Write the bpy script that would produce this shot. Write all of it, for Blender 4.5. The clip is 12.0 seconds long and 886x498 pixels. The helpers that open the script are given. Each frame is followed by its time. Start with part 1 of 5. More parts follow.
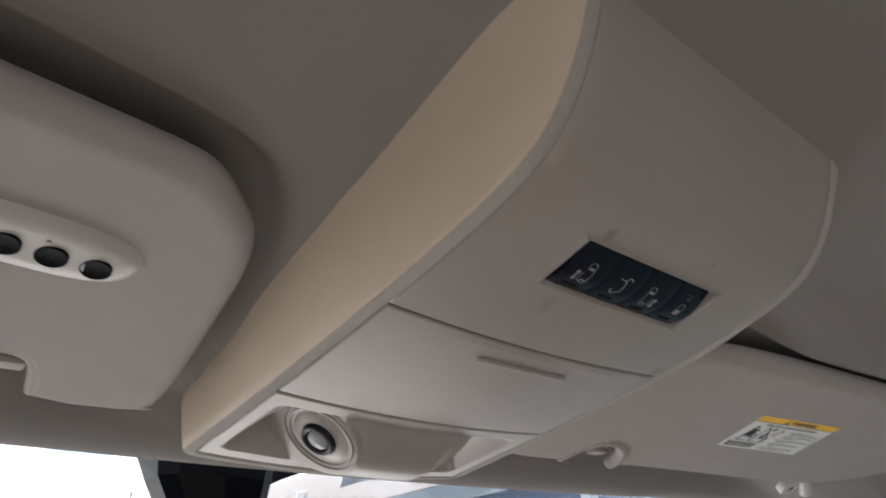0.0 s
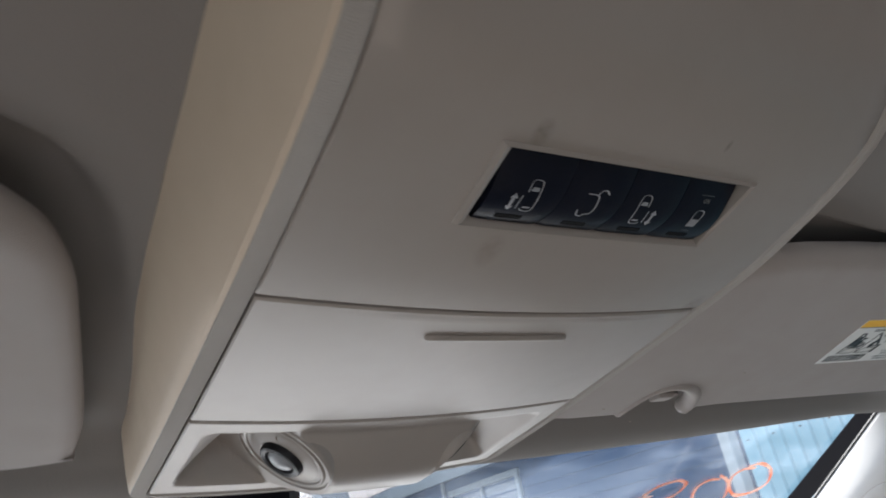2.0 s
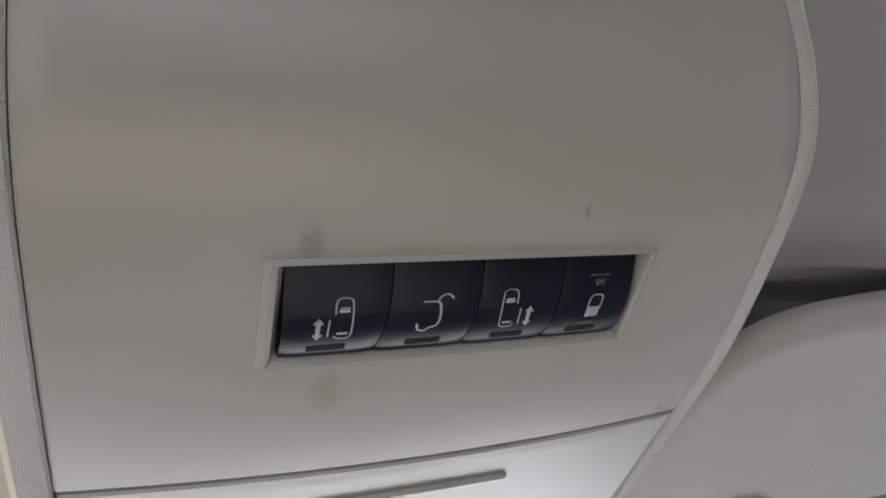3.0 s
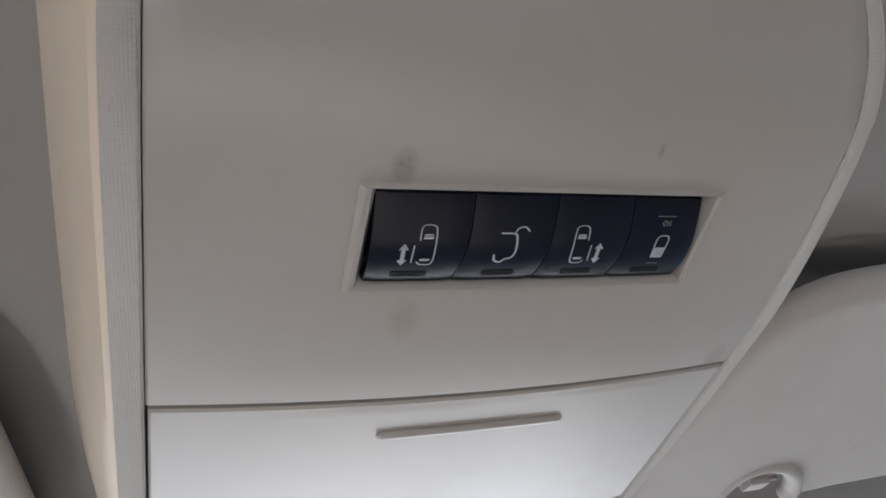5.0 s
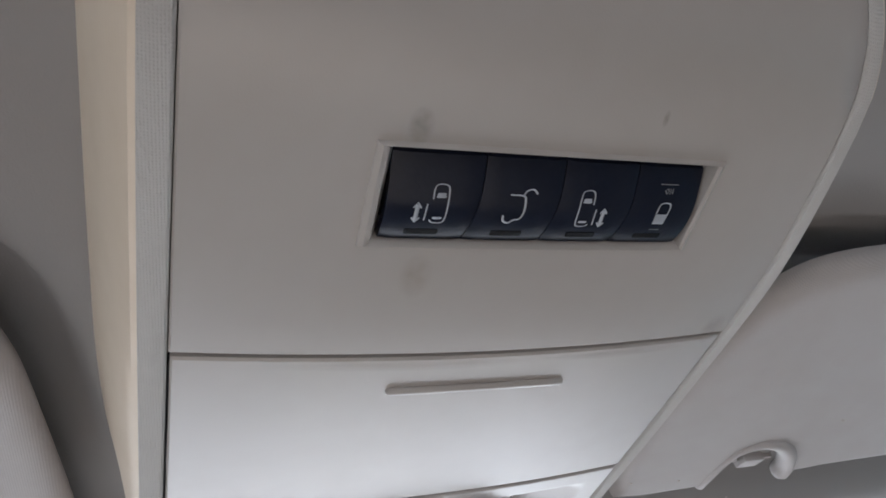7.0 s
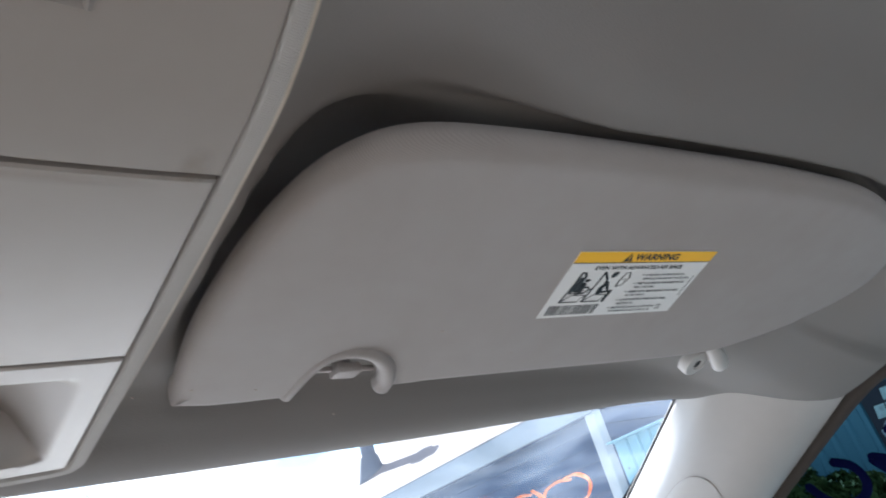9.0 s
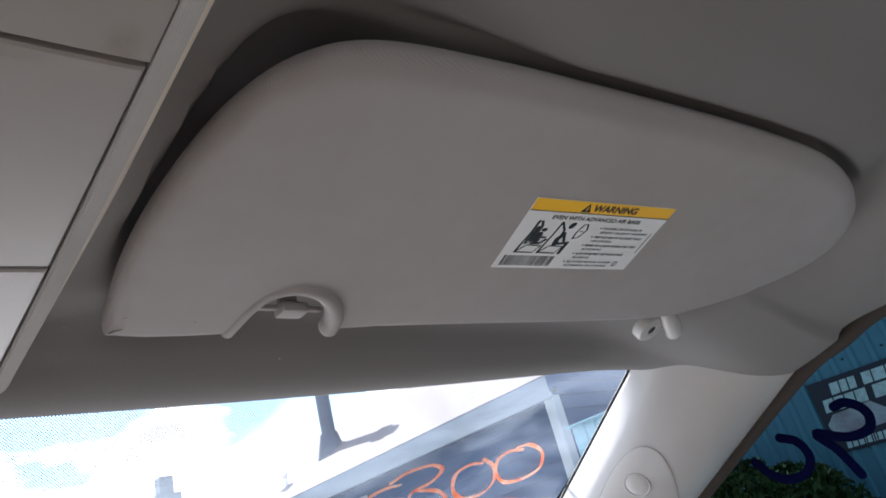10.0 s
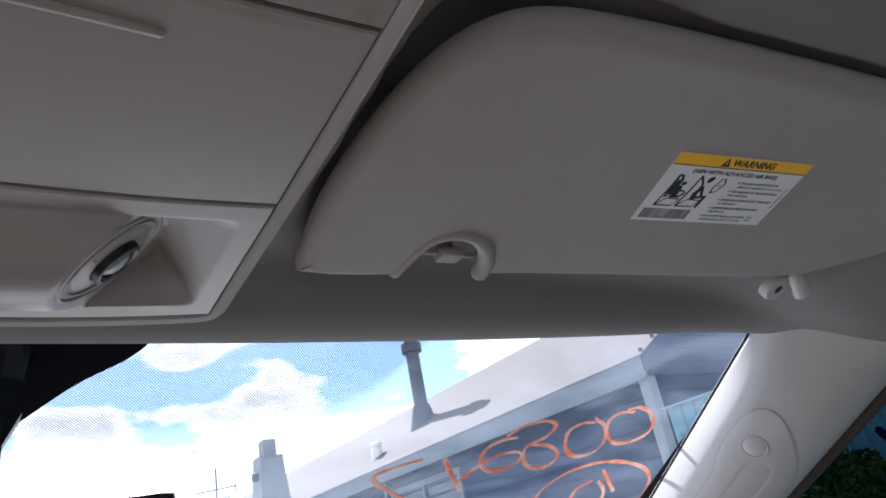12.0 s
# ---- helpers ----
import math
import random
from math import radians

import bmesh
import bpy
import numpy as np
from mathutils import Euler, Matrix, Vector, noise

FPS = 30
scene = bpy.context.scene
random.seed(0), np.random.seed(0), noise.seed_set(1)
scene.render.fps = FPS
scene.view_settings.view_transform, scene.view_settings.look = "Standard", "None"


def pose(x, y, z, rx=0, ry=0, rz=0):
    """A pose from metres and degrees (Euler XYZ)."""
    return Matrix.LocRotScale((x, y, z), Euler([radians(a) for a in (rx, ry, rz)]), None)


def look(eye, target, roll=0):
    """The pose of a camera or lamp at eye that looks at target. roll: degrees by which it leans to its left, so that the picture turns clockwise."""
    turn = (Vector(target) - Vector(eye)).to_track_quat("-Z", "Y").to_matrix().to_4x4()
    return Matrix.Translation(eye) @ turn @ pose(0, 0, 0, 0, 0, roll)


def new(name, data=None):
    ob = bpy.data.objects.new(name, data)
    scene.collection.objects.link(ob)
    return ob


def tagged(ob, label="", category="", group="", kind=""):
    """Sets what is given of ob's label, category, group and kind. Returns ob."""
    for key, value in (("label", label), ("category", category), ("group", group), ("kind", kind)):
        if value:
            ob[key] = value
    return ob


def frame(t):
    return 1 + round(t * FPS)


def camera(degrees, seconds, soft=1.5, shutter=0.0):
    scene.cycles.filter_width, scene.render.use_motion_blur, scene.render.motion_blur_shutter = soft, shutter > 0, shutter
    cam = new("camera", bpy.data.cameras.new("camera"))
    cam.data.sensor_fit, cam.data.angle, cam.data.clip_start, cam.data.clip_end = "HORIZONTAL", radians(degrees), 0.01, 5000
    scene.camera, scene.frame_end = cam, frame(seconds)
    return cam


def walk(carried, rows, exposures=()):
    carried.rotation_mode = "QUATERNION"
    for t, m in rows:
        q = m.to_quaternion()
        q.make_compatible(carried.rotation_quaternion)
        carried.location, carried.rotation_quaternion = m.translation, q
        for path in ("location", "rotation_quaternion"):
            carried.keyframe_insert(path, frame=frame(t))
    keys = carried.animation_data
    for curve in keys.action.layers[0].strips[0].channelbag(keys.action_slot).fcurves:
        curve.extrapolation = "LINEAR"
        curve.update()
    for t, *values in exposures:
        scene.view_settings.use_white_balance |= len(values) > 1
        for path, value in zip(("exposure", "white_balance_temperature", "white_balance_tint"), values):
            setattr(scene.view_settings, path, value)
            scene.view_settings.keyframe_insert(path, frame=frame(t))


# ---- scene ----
from mathutils import geometry

cam = camera(65.6, 12.0, soft=1.7, shutter=0.25)
PATH = [
    (0, (-0.248, -0.211, 1.386), (0.92, 1.113, 2.325), -3.2),
    (0.5, (-0.222, -0.211, 1.38), (1.026, 1.09, 2.245), -5.2),
    (1, (-0.224, -0.21, 1.378), (1.008, 1.1, 2.252), -4.5),
    (1.5, (-0.226, -0.213, 1.379), (0.954, 1.107, 2.309), -4.1),
    (2, (-0.146, -0.185, 1.421), (0.844, 1.347, 2.242), -10.7),
    (2.2, (-0.120, -0.172, 1.424), (0.721, 1.302, 2.481), -11.5),
    (2.3, (-0.109, -0.160, 1.428), (0.770, 1.218, 2.581), -14.3),
    (2.5, (-0.081, -0.163, 1.438), (0.727, 1.236, 2.617), -18.0),
    (3, (-0.064, -0.185, 1.422), (0.656, 1.252, 2.611), -18.2),
    (3.5, (-0.062, -0.176, 1.417), (0.696, 1.269, 2.573), -17.6),
    (3.7, (-0.071, -0.174, 1.413), (0.660, 1.278, 2.578), -16.9),
    (5.3, (-0.082, -0.179, 1.408), (0.573, 1.290, 2.596), -15.1),
    (5.5, (-0.082, -0.181, 1.406), (0.532, 1.306, 2.593), -13.8),
    (6, (-0.083, -0.183, 1.406), (0.517, 1.307, 2.597), -13.6),
    (6.5, (-0.084, -0.182, 1.403), (0.514, 1.325, 2.575), -13.1),
    (6.7, (-0.087, -0.178, 1.402), (0.555, 1.312, 2.571), -14.0),
    (8.3, (-0.052, -0.176, 1.385), (0.712, 1.306, 2.488), -12.8),
    (8.5, (-0.032, -0.174, 1.387), (0.964, 1.18, 2.472), -14.4),
    (8.6, (-0.015, -0.171, 1.391), (1.070, 1.164, 2.411), -15.2),
    (8.8, (0.011, -0.159, 1.390), (1.184, 1.165, 2.324), -16.7),
    (9, (0.026, -0.148, 1.385), (1.267, 1.157, 2.256), -17.3),
    (9.5, (0.044, -0.146, 1.379), (1.382, 1.087, 2.211), -17.2),
    (10, (0.039, -0.137, 1.37), (1.352, 1.14, 2.173), -15.5),
    (10.5, (0.04, -0.136, 1.364), (1.346, 1.155, 2.157), -15.2),
    (11, (0.034, -0.135, 1.36), (1.282, 1.218, 2.145), -15.2),
    (11.5, (0.004, -0.139, 1.354), (1.102, 1.326, 2.159), -12.8),
    (12, (-0.004, -0.137, 1.35), (1.105, 1.322, 2.151), -11.5),
]
EXPOSURE = [(0.0, 1.94, 6500, 12), (0.5, 1.89, 6050, 11), (1.6, 1.85, 6100, 11), (2.0, 1.8, 6150, 10), (2.5, 2.25, 6350, 11),
            (3.0, 2.6, 5950, 8), (3.5, 2.64, 5900, 8), (6.5, 2.6, 5800, 10), (8.3, 2.4, 5700, 8), (9.2, 2.18, 5950, 10),
            (10.2, 1.77, 6050, 14), (11.0, 1.47, 5980, 15), (12.0, 1.28, 5870, 14)]
walk(cam, [(t, look(eye, target, roll)) for t, eye, target, roll in PATH], EXPOSURE)

# ---------------------------------------------------------------- light
SUN_DIR = Vector((0.18, 0.78, 0.60)).normalized()
sun = new("sun", bpy.data.lights.new("sun", "SUN"))
sun.data.energy, sun.data.angle, sun.data.color = 5.0, radians(0.6), (1.0, 0.95, 0.87)
sun.matrix_world = look(SUN_DIR * 30, (0, 0, 0))

world = bpy.data.worlds.new("sky")
scene.world = world
world.use_nodes = True
wn, wl = world.node_tree.nodes, world.node_tree.links
wn.clear()
sky = wn.new("ShaderNodeTexSky")
sky.sky_type, sky.sun_disc = "NISHITA", False
sky.dust_density, sky.air_density, sky.ozone_density = 0.02, 1.3, 3.0
sky.sun_elevation = math.asin(SUN_DIR.z)
sky.sun_rotation = math.atan2(SUN_DIR.x, SUN_DIR.y)
wout, wbg = wn.new("ShaderNodeOutputWorld"), wn.new("ShaderNodeBackground")
wbg.inputs["Strength"].default_value = 0.068
wco = wn.new("ShaderNodeTexCoord")
wmap = wn.new("ShaderNodeMapping")
wmap.inputs["Location"].default_value, wmap.inputs["Scale"].default_value = (16.2, 3.98, 12.48), (1.0, 1.0, 2.4)
wno = wn.new("ShaderNodeTexNoise")
wno.inputs["Scale"].default_value, wno.inputs["Detail"].default_value, wno.inputs["Roughness"].default_value = 7.0, 10, 0.5
wra = wn.new("ShaderNodeValToRGB")
wra.color_ramp.elements[0].color = (0.05, 0.05, 0.05, 1)
wra.color_ramp.elements[0].position, wra.color_ramp.elements[1].position = 0.50, 0.57
wmix = wn.new("ShaderNodeMix")
wmix.data_type = "RGBA"
# thick middles of the clouds are a little greyer than their rims
wgrey, wcol = wn.new("ShaderNodeMapRange"), wn.new("ShaderNodeCombineColor")
wgrey.inputs["From Min"].default_value, wgrey.inputs["From Max"].default_value = 0.54, 0.66
wgrey.inputs["To Min"].default_value, wgrey.inputs["To Max"].default_value = 12.5, 6.9
wl.new(wno.outputs["Fac"], wgrey.inputs["Value"])
for channel in ("Red", "Green", "Blue"):
    wl.new(wgrey.outputs["Result"], wcol.inputs[channel])
wl.new(wcol.outputs["Color"], wmix.inputs["B"])
wl.new(wco.outputs["Generated"], wmap.inputs["Vector"])
wl.new(wmap.outputs["Vector"], wno.inputs["Vector"])
wsep, whaze, wadd = wn.new("ShaderNodeSeparateXYZ"), wn.new("ShaderNodeMapRange"), wn.new("ShaderNodeMath")
whaze.inputs["From Min"].default_value, whaze.inputs["From Max"].default_value = 0.165, 0.215
whaze.inputs["To Min"].default_value, whaze.inputs["To Max"].default_value = 0.22, 0.0
wadd.operation = "ADD"
wl.new(wco.outputs["Generated"], wsep.inputs["Vector"])
wl.new(wsep.outputs["Z"], whaze.inputs["Value"])
wl.new(whaze.outputs["Result"], wadd.inputs[0])
wl.new(wno.outputs["Fac"], wadd.inputs[1])
wl.new(wadd.outputs[0], wra.inputs["Fac"])
wl.new(wra.outputs["Color"], wmix.inputs["Factor"])
wl.new(sky.outputs["Color"], wmix.inputs["A"])
wl.new(wmix.outputs["Result"], wbg.inputs["Color"])
wl.new(wbg.outputs["Background"], wout.inputs["Surface"])


# ---------------------------------------------------------------- materials
def material(name, color, rough=0.5, metal=0.0, grain=0.0, grain_scale=400.0, stain=0.0, stain_scale=9.0,
             stain_color=None, weave=0.0, weave_scale=700.0, spec=0.5, coat=0.0):
    """Painted, moulded or woven surface: fine relief, soft stains and an uneven gloss, in object space (metres)."""
    m = bpy.data.materials.new(name)
    m.use_nodes = True
    n, l = m.node_tree.nodes, m.node_tree.links
    b = n["Principled BSDF"]
    b.inputs["Base Color"].default_value = (*color, 1)
    b.inputs["Roughness"].default_value, b.inputs["Metallic"].default_value = rough, metal
    b.inputs["Specular IOR Level"].default_value = spec
    b.inputs["Coat Weight"].default_value = coat
    co = n.new("ShaderNodeTexCoord")
    if stain:
        big = n.new("ShaderNodeTexNoise")
        big.inputs["Scale"].default_value, big.inputs["Detail"].default_value = stain_scale, 5
        small = n.new("ShaderNodeTexNoise")
        small.inputs["Scale"].default_value, small.inputs["Detail"].default_value = stain_scale * 9, 3
        for t in (big, small):
            l.new(co.outputs["Object"], t.inputs["Vector"])
        add = n.new("ShaderNodeMath")
        add.operation = "MULTIPLY_ADD"
        add.inputs[1].default_value = 0.35
        l.new(small.outputs["Fac"], add.inputs[0])
        l.new(big.outputs["Fac"], add.inputs[2])
        ramp = n.new("ShaderNodeMapRange")
        ramp.inputs["From Min"].default_value, ramp.inputs["From Max"].default_value = 0.55, 0.95
        ramp.inputs["To Max"].default_value = stain
        l.new(add.outputs[0], ramp.inputs["Value"])
        mix = n.new("ShaderNodeMix")
        mix.data_type = "RGBA"
        mix.inputs["A"].default_value = (*color, 1)
        mix.inputs["B"].default_value = (*(stain_color or [c * 0.6 for c in color]), 1)
        l.new(ramp.outputs["Result"], mix.inputs["Factor"])
        l.new(mix.outputs["Result"], b.inputs["Base Color"])
        gl = n.new("ShaderNodeMapRange")
        gl.inputs["To Min"].default_value, gl.inputs["To Max"].default_value = rough - 0.02, min(1, rough + 0.05)
        l.new(small.outputs["Fac"], gl.inputs["Value"])
        l.new(gl.outputs["Result"], b.inputs["Roughness"])
    heights = []
    if grain:
        g = n.new("ShaderNodeTexNoise")
        g.inputs["Scale"].default_value, g.inputs["Detail"].default_value = grain_scale, 2
        l.new(co.outputs["Object"], g.inputs["Vector"])
        heights.append((g.outputs["Fac"], grain))
    if weave:
        for axis in "XY":
            w = n.new("ShaderNodeTexWave")
            w.bands_direction = axis
            w.inputs["Scale"].default_value, w.inputs["Distortion"].default_value = weave_scale, 0.6
            w.inputs["Detail Scale"].default_value = 2.0
            l.new(co.outputs["Object"], w.inputs["Vector"])
            heights.append((w.outputs["Fac"], weave))
    last = None
    for h, strength in heights:
        bump = n.new("ShaderNodeBump")
        bump.inputs["Strength"].default_value, bump.inputs["Distance"].default_value = strength, 0.0006
        l.new(h, bump.inputs["Height"])
        if last:
            l.new(last.outputs["Normal"], bump.inputs["Normal"])
        last = bump
    if last:
        l.new(last.outputs["Normal"], b.inputs["Normal"])
    return m


def glass(name, tint, gloss=1.0, dust=0.0):
    """Thin pane: see-through, with a mirror's gloss that grows towards grazing views."""
    m = bpy.data.materials.new(name)
    m.use_nodes = True
    n, l = m.node_tree.nodes, m.node_tree.links
    n.clear()
    out, mix = n.new("ShaderNodeOutputMaterial"), n.new("ShaderNodeMixShader")
    tr, gl, fr, pw = n.new("ShaderNodeBsdfTransparent"), n.new("ShaderNodeBsdfGlossy"), n.new("ShaderNodeLayerWeight"), n.new("ShaderNodeMath")
    tr.inputs["Color"].default_value = (*tint, 1)
    gl.inputs["Roughness"].default_value = 0.02
    pw.operation = "POWER"
    pw.inputs[1].default_value = 3.5 / gloss
    l.new(fr.outputs["Facing"], pw.inputs[0])
    l.new(pw.outputs[0], mix.inputs["Fac"])
    l.new(tr.outputs["BSDF"], mix.inputs[1])
    l.new(gl.outputs["BSDF"], mix.inputs[2])
    if not dust:
        l.new(mix.outputs["Shader"], out.inputs["Surface"])
        return m
    # dried dust and wiped streaks that catch the sun
    co, fine, film, mul, ramp = n.new("ShaderNodeTexCoord"), n.new("ShaderNodeTexNoise"), n.new("ShaderNodeTexNoise"), n.new("ShaderNodeMath"), n.new("ShaderNodeMapRange")
    fine.inputs["Scale"].default_value, fine.inputs["Detail"].default_value, fine.inputs["Roughness"].default_value = 420, 4, 0.7
    film.inputs["Scale"].default_value, film.inputs["Detail"].default_value, film.inputs["Distortion"].default_value = 1.0, 4, 0.5
    wipe, smear = n.new("ShaderNodeMapping"), n.new("ShaderNodeMapRange")
    wipe.inputs["Rotation"].default_value, wipe.inputs["Scale"].default_value = (0, 0, radians(35)), (5, 15, 8)
    smear.inputs["From Min"].default_value, smear.inputs["From Max"].default_value = 0.40, 0.68
    smear.inputs["To Min"].default_value, smear.inputs["To Max"].default_value = 0.28, 1.0
    mul.operation = "MULTIPLY"
    ramp.inputs["From Min"].default_value, ramp.inputs["From Max"].default_value, ramp.inputs["To Max"].default_value = 0.04, 0.50, dust * 2.0
    over, veil = n.new("ShaderNodeMixShader"), n.new("ShaderNodeBsdfTranslucent")
    # blue in the dust's colour puts in the skylit haze
    veil.inputs["Color"].default_value = (0.74, 0.85, 1.0, 1)
    l.new(co.outputs["Object"], fine.inputs["Vector"])
    l.new(co.outputs["Object"], wipe.inputs["Vector"])
    l.new(wipe.outputs["Vector"], film.inputs["Vector"])
    l.new(film.outputs["Fac"], smear.inputs["Value"])
    l.new(fine.outputs["Fac"], mul.inputs[0])
    l.new(smear.outputs["Result"], mul.inputs[1])
    l.new(mul.outputs[0], ramp.inputs["Value"])
    l.new(ramp.outputs["Result"], over.inputs["Fac"])
    l.new(mix.outputs["Shader"], over.inputs[1])
    l.new(veil.outputs["BSDF"], over.inputs[2])
    l.new(over.outputs["Shader"], out.inputs["Surface"])
    return m


GREIGE = material("greige_plastic", (0.290, 0.264, 0.245), 0.35, spec=0.6, grain=0.04, grain_scale=1500, stain=0.25, stain_scale=11, stain_color=(0.225, 0.185, 0.155))
CREAM = material("yellowed_cream_plastic", (0.53, 0.445, 0.352), 0.5, grain=0.08, grain_scale=1500, stain=0.25, stain_scale=10, stain_color=(0.36, 0.285, 0.20), weave=0.04, weave_scale=420)
RIM = material("pale_grey_plastic", (0.315, 0.293, 0.276), 0.33, grain=0.12, grain_scale=1500, stain=0.1, stain_scale=20)
FABRIC = material("headliner_fabric", (0.213, 0.205, 0.201), 0.95, grain=0.25, grain_scale=1300, stain=0.34, stain_scale=5, stain_color=(0.23, 0.20, 0.18), spec=0.15)
VINYL = material("visor_vinyl", (0.325, 0.305, 0.297), 0.66, grain=0.14, grain_scale=900, stain=0.36, stain_scale=7, stain_color=(0.245, 0.205, 0.185), weave=0.12, weave_scale=420, spec=0.3)
PILLAR = material("pillar_plastic", (0.46, 0.447, 0.434), 0.38, grain=0.15, grain_scale=1200, stain=0.12, stain_scale=12)
WHITE_PLASTIC = material("white_plastic", (0.44, 0.425, 0.41), 0.35, stain=0.1, stain_scale=40)
TAUPE = material("taupe_plastic", (0.36, 0.30, 0.26), 0.5, grain=0.2, grain_scale=1200, stain=0.15, stain_scale=25)
STRIP = material("textured_grey_strip", (0.365, 0.349, 0.330), 0.8, grain=0.3, grain_scale=1500, stain=0.15, stain_scale=20, weave=0.22, weave_scale=430, spec=0.2)
SWITCH = material("switch_black", (0.003, 0.005, 0.013), 0.31, spec=0.20, grain=0.08, grain_scale=900, stain=0.25, stain_scale=70, stain_color=(0.02, 0.022, 0.028))
MOUNT = material("dull_black_plastic", (0.003, 0.004, 0.007), 0.30, spec=0.08, grain=0.15, grain_scale=500)
BLACK = material("black_plastic", (0.008, 0.009, 0.012), 0.36, spec=0.3, grain=0.1, grain_scale=900, stain=0.2, stain_scale=60, stain_color=(0.03, 0.032, 0.036))
SEAL = material("flocked_seal", (0.040, 0.032, 0.027), 0.9, grain=0.4, grain_scale=600)
BLACK_MATT = material("black_rubber", (0.012, 0.012, 0.014), 0.7, grain=0.2, grain_scale=500)
SLOT = material("indicator_window", (0.003, 0.003, 0.004), 0.7, spec=0.1)
ICON = material("white_print", (0.27, 0.285, 0.31), 0.5)
ICON_GREY = material("grey_print", (0.12, 0.125, 0.13), 0.5)
CHROME = material("chrome", (0.75, 0.76, 0.78), 0.12, metal=1.0)
LENS = material("frosted_lens", (0.30, 0.32, 0.35), 0.18, grain=0.1, grain_scale=300, spec=0.35)
PAPER = material("label_paper", (0.70, 0.70, 0.69), 0.35, stain=0.08, stain_scale=30)
YELLOW = material("warning_yellow", (0.85, 0.47, 0.01), 0.35, stain=0.1, stain_scale=40, stain_color=(0.7, 0.42, 0.03))
GREY_INK = material("grey_fine_print", (0.07, 0.07, 0.075), 0.4)
INK = material("black_print", (0.02, 0.02, 0.022), 0.4)
FRIT = material("ceramic_black", (0.003, 0.003, 0.006), 0.6, spec=0.02)
GLASS = glass("windshield_glass", (0.95, 0.975, 0.98), 0.5, 0.037)
TINTED = glass("tinted_glass", (0.085, 0.15, 0.18), 0.5)
# dark tint stands in for a body shading the driver's window
DIMMED = glass("dimmed_door_glass", (0.30, 0.32, 0.32), 0.7)
MARKER = material("orange_marker", (0.85, 0.17, 0.05), 0.6, stain=1.0, stain_scale=45, stain_color=(0.95, 0.74, 0.62))
MARKER_BLUE = material("blue_marker", (0.001, 0.002, 0.022), 0.8, spec=0.03)
# white chosen for the unseen bonnet so that it reflects more sunlight
BOUNCE_WHITE = material("bounce_white", (0.76, 0.77, 0.78), 0.3, stain=0.1, stain_scale=3, coat=0.6)
DASH = material("pale_dash_bounce", (0.74, 0.74, 0.74), 0.5, spec=0.5, grain=0.3, grain_scale=300, stain=0.2, stain_scale=4)
# tints for unseen rear panes: west passes the light, east cuts it
PRIVACY = glass("privacy_glass", (0.75, 0.76, 0.77))
EAST_DIMMER = glass("east_dimmer_glass", (0.12, 0.125, 0.13))
PRIVACY_DARK = material("dark_window", (0.03, 0.06, 0.11), 0.15, stain=0.3, stain_scale=2)
TRIM = material("cabin_trim", (0.28, 0.240, 0.208), 0.7, grain=0.3, grain_scale=300, stain=0.2, stain_scale=4)
PALE_GROUND = material("pale_ground", (0.40, 0.395, 0.385), 0.9, grain=0.5, grain_scale=60, stain=0.5, stain_scale=0.8)
SHINGLE = material("pale_shingles", (0.115, 0.099, 0.104), 0.95, grain=0.8, grain_scale=40, stain=0.3, stain_scale=1.2)
SIDING = material("blue_siding", (0.012, 0.040, 0.100), 0.7, spec=0.15, stain=0.2, stain_scale=2)
WHITE_PAINT = material("white_paint", (0.78, 0.78, 0.77), 0.5, stain=0.15, stain_scale=3)
RENDER = material("weathered_render", (0.26, 0.29, 0.315), 0.8, stain=0.3, stain_scale=3)
FASCIA = material("pale_blue_paint", (0.13, 0.165, 0.20), 0.5, stain=0.3, stain_scale=2)
STEEL = material("blue_painted_steel", (0.13, 0.27, 0.35), 0.5, stain=0.3, stain_scale=1.5, stain_color=(0.09, 0.19, 0.26))
GALV = material("weathered_pipe", (0.062, 0.074, 0.105), 0.7, metal=0.0, stain=0.3, stain_scale=5)
BANNER = material("dark_banner", (0.025, 0.02, 0.035), 0.45, stain=0.3, stain_scale=4, stain_color=(0.07, 0.03, 0.05))
BANNER_PALE = material("banner_print", (0.80, 0.82, 0.78), 0.5, stain=0.5, stain_scale=25, stain_color=(0.12, 0.11, 0.13))
BANNER_RED = material("banner_picture", (0.42, 0.30, 0.32), 0.5, stain=0.8, stain_scale=6, stain_color=(0.70, 0.68, 0.70))
LEAF = material("leaf", (0.04, 0.065, 0.02), 0.7, stain=0.5, stain_scale=12, stain_color=(0.12, 0.12, 0.03), spec=0.15)
BARK = material("bark", (0.12, 0.09, 0.06), 0.9, grain=0.6, grain_scale=80)


# ---------------------------------------------------------------- mesh helpers
def finish(name, bm, mat, parent=None, label="", smooth=True):
    me = bpy.data.meshes.new(name)
    bmesh.ops.recalc_face_normals(bm, faces=bm.faces)
    bm.to_mesh(me)
    bm.free()
    if smooth:
        me.shade_smooth()
        me.set_sharp_from_angle(angle=radians(38))
    me.materials.append(mat)
    ob = new(name, me)
    if parent:
        ob.parent = parent
    if label:
        ob["label"] = label
    return ob


def part(name, bm, mat, parent, label="", smooth=True):
    return finish(name, bm, mat, parent, label, smooth)


def thing(name, label, category, kind="", group=""):
    return tagged(new(name), label, category, group, kind)


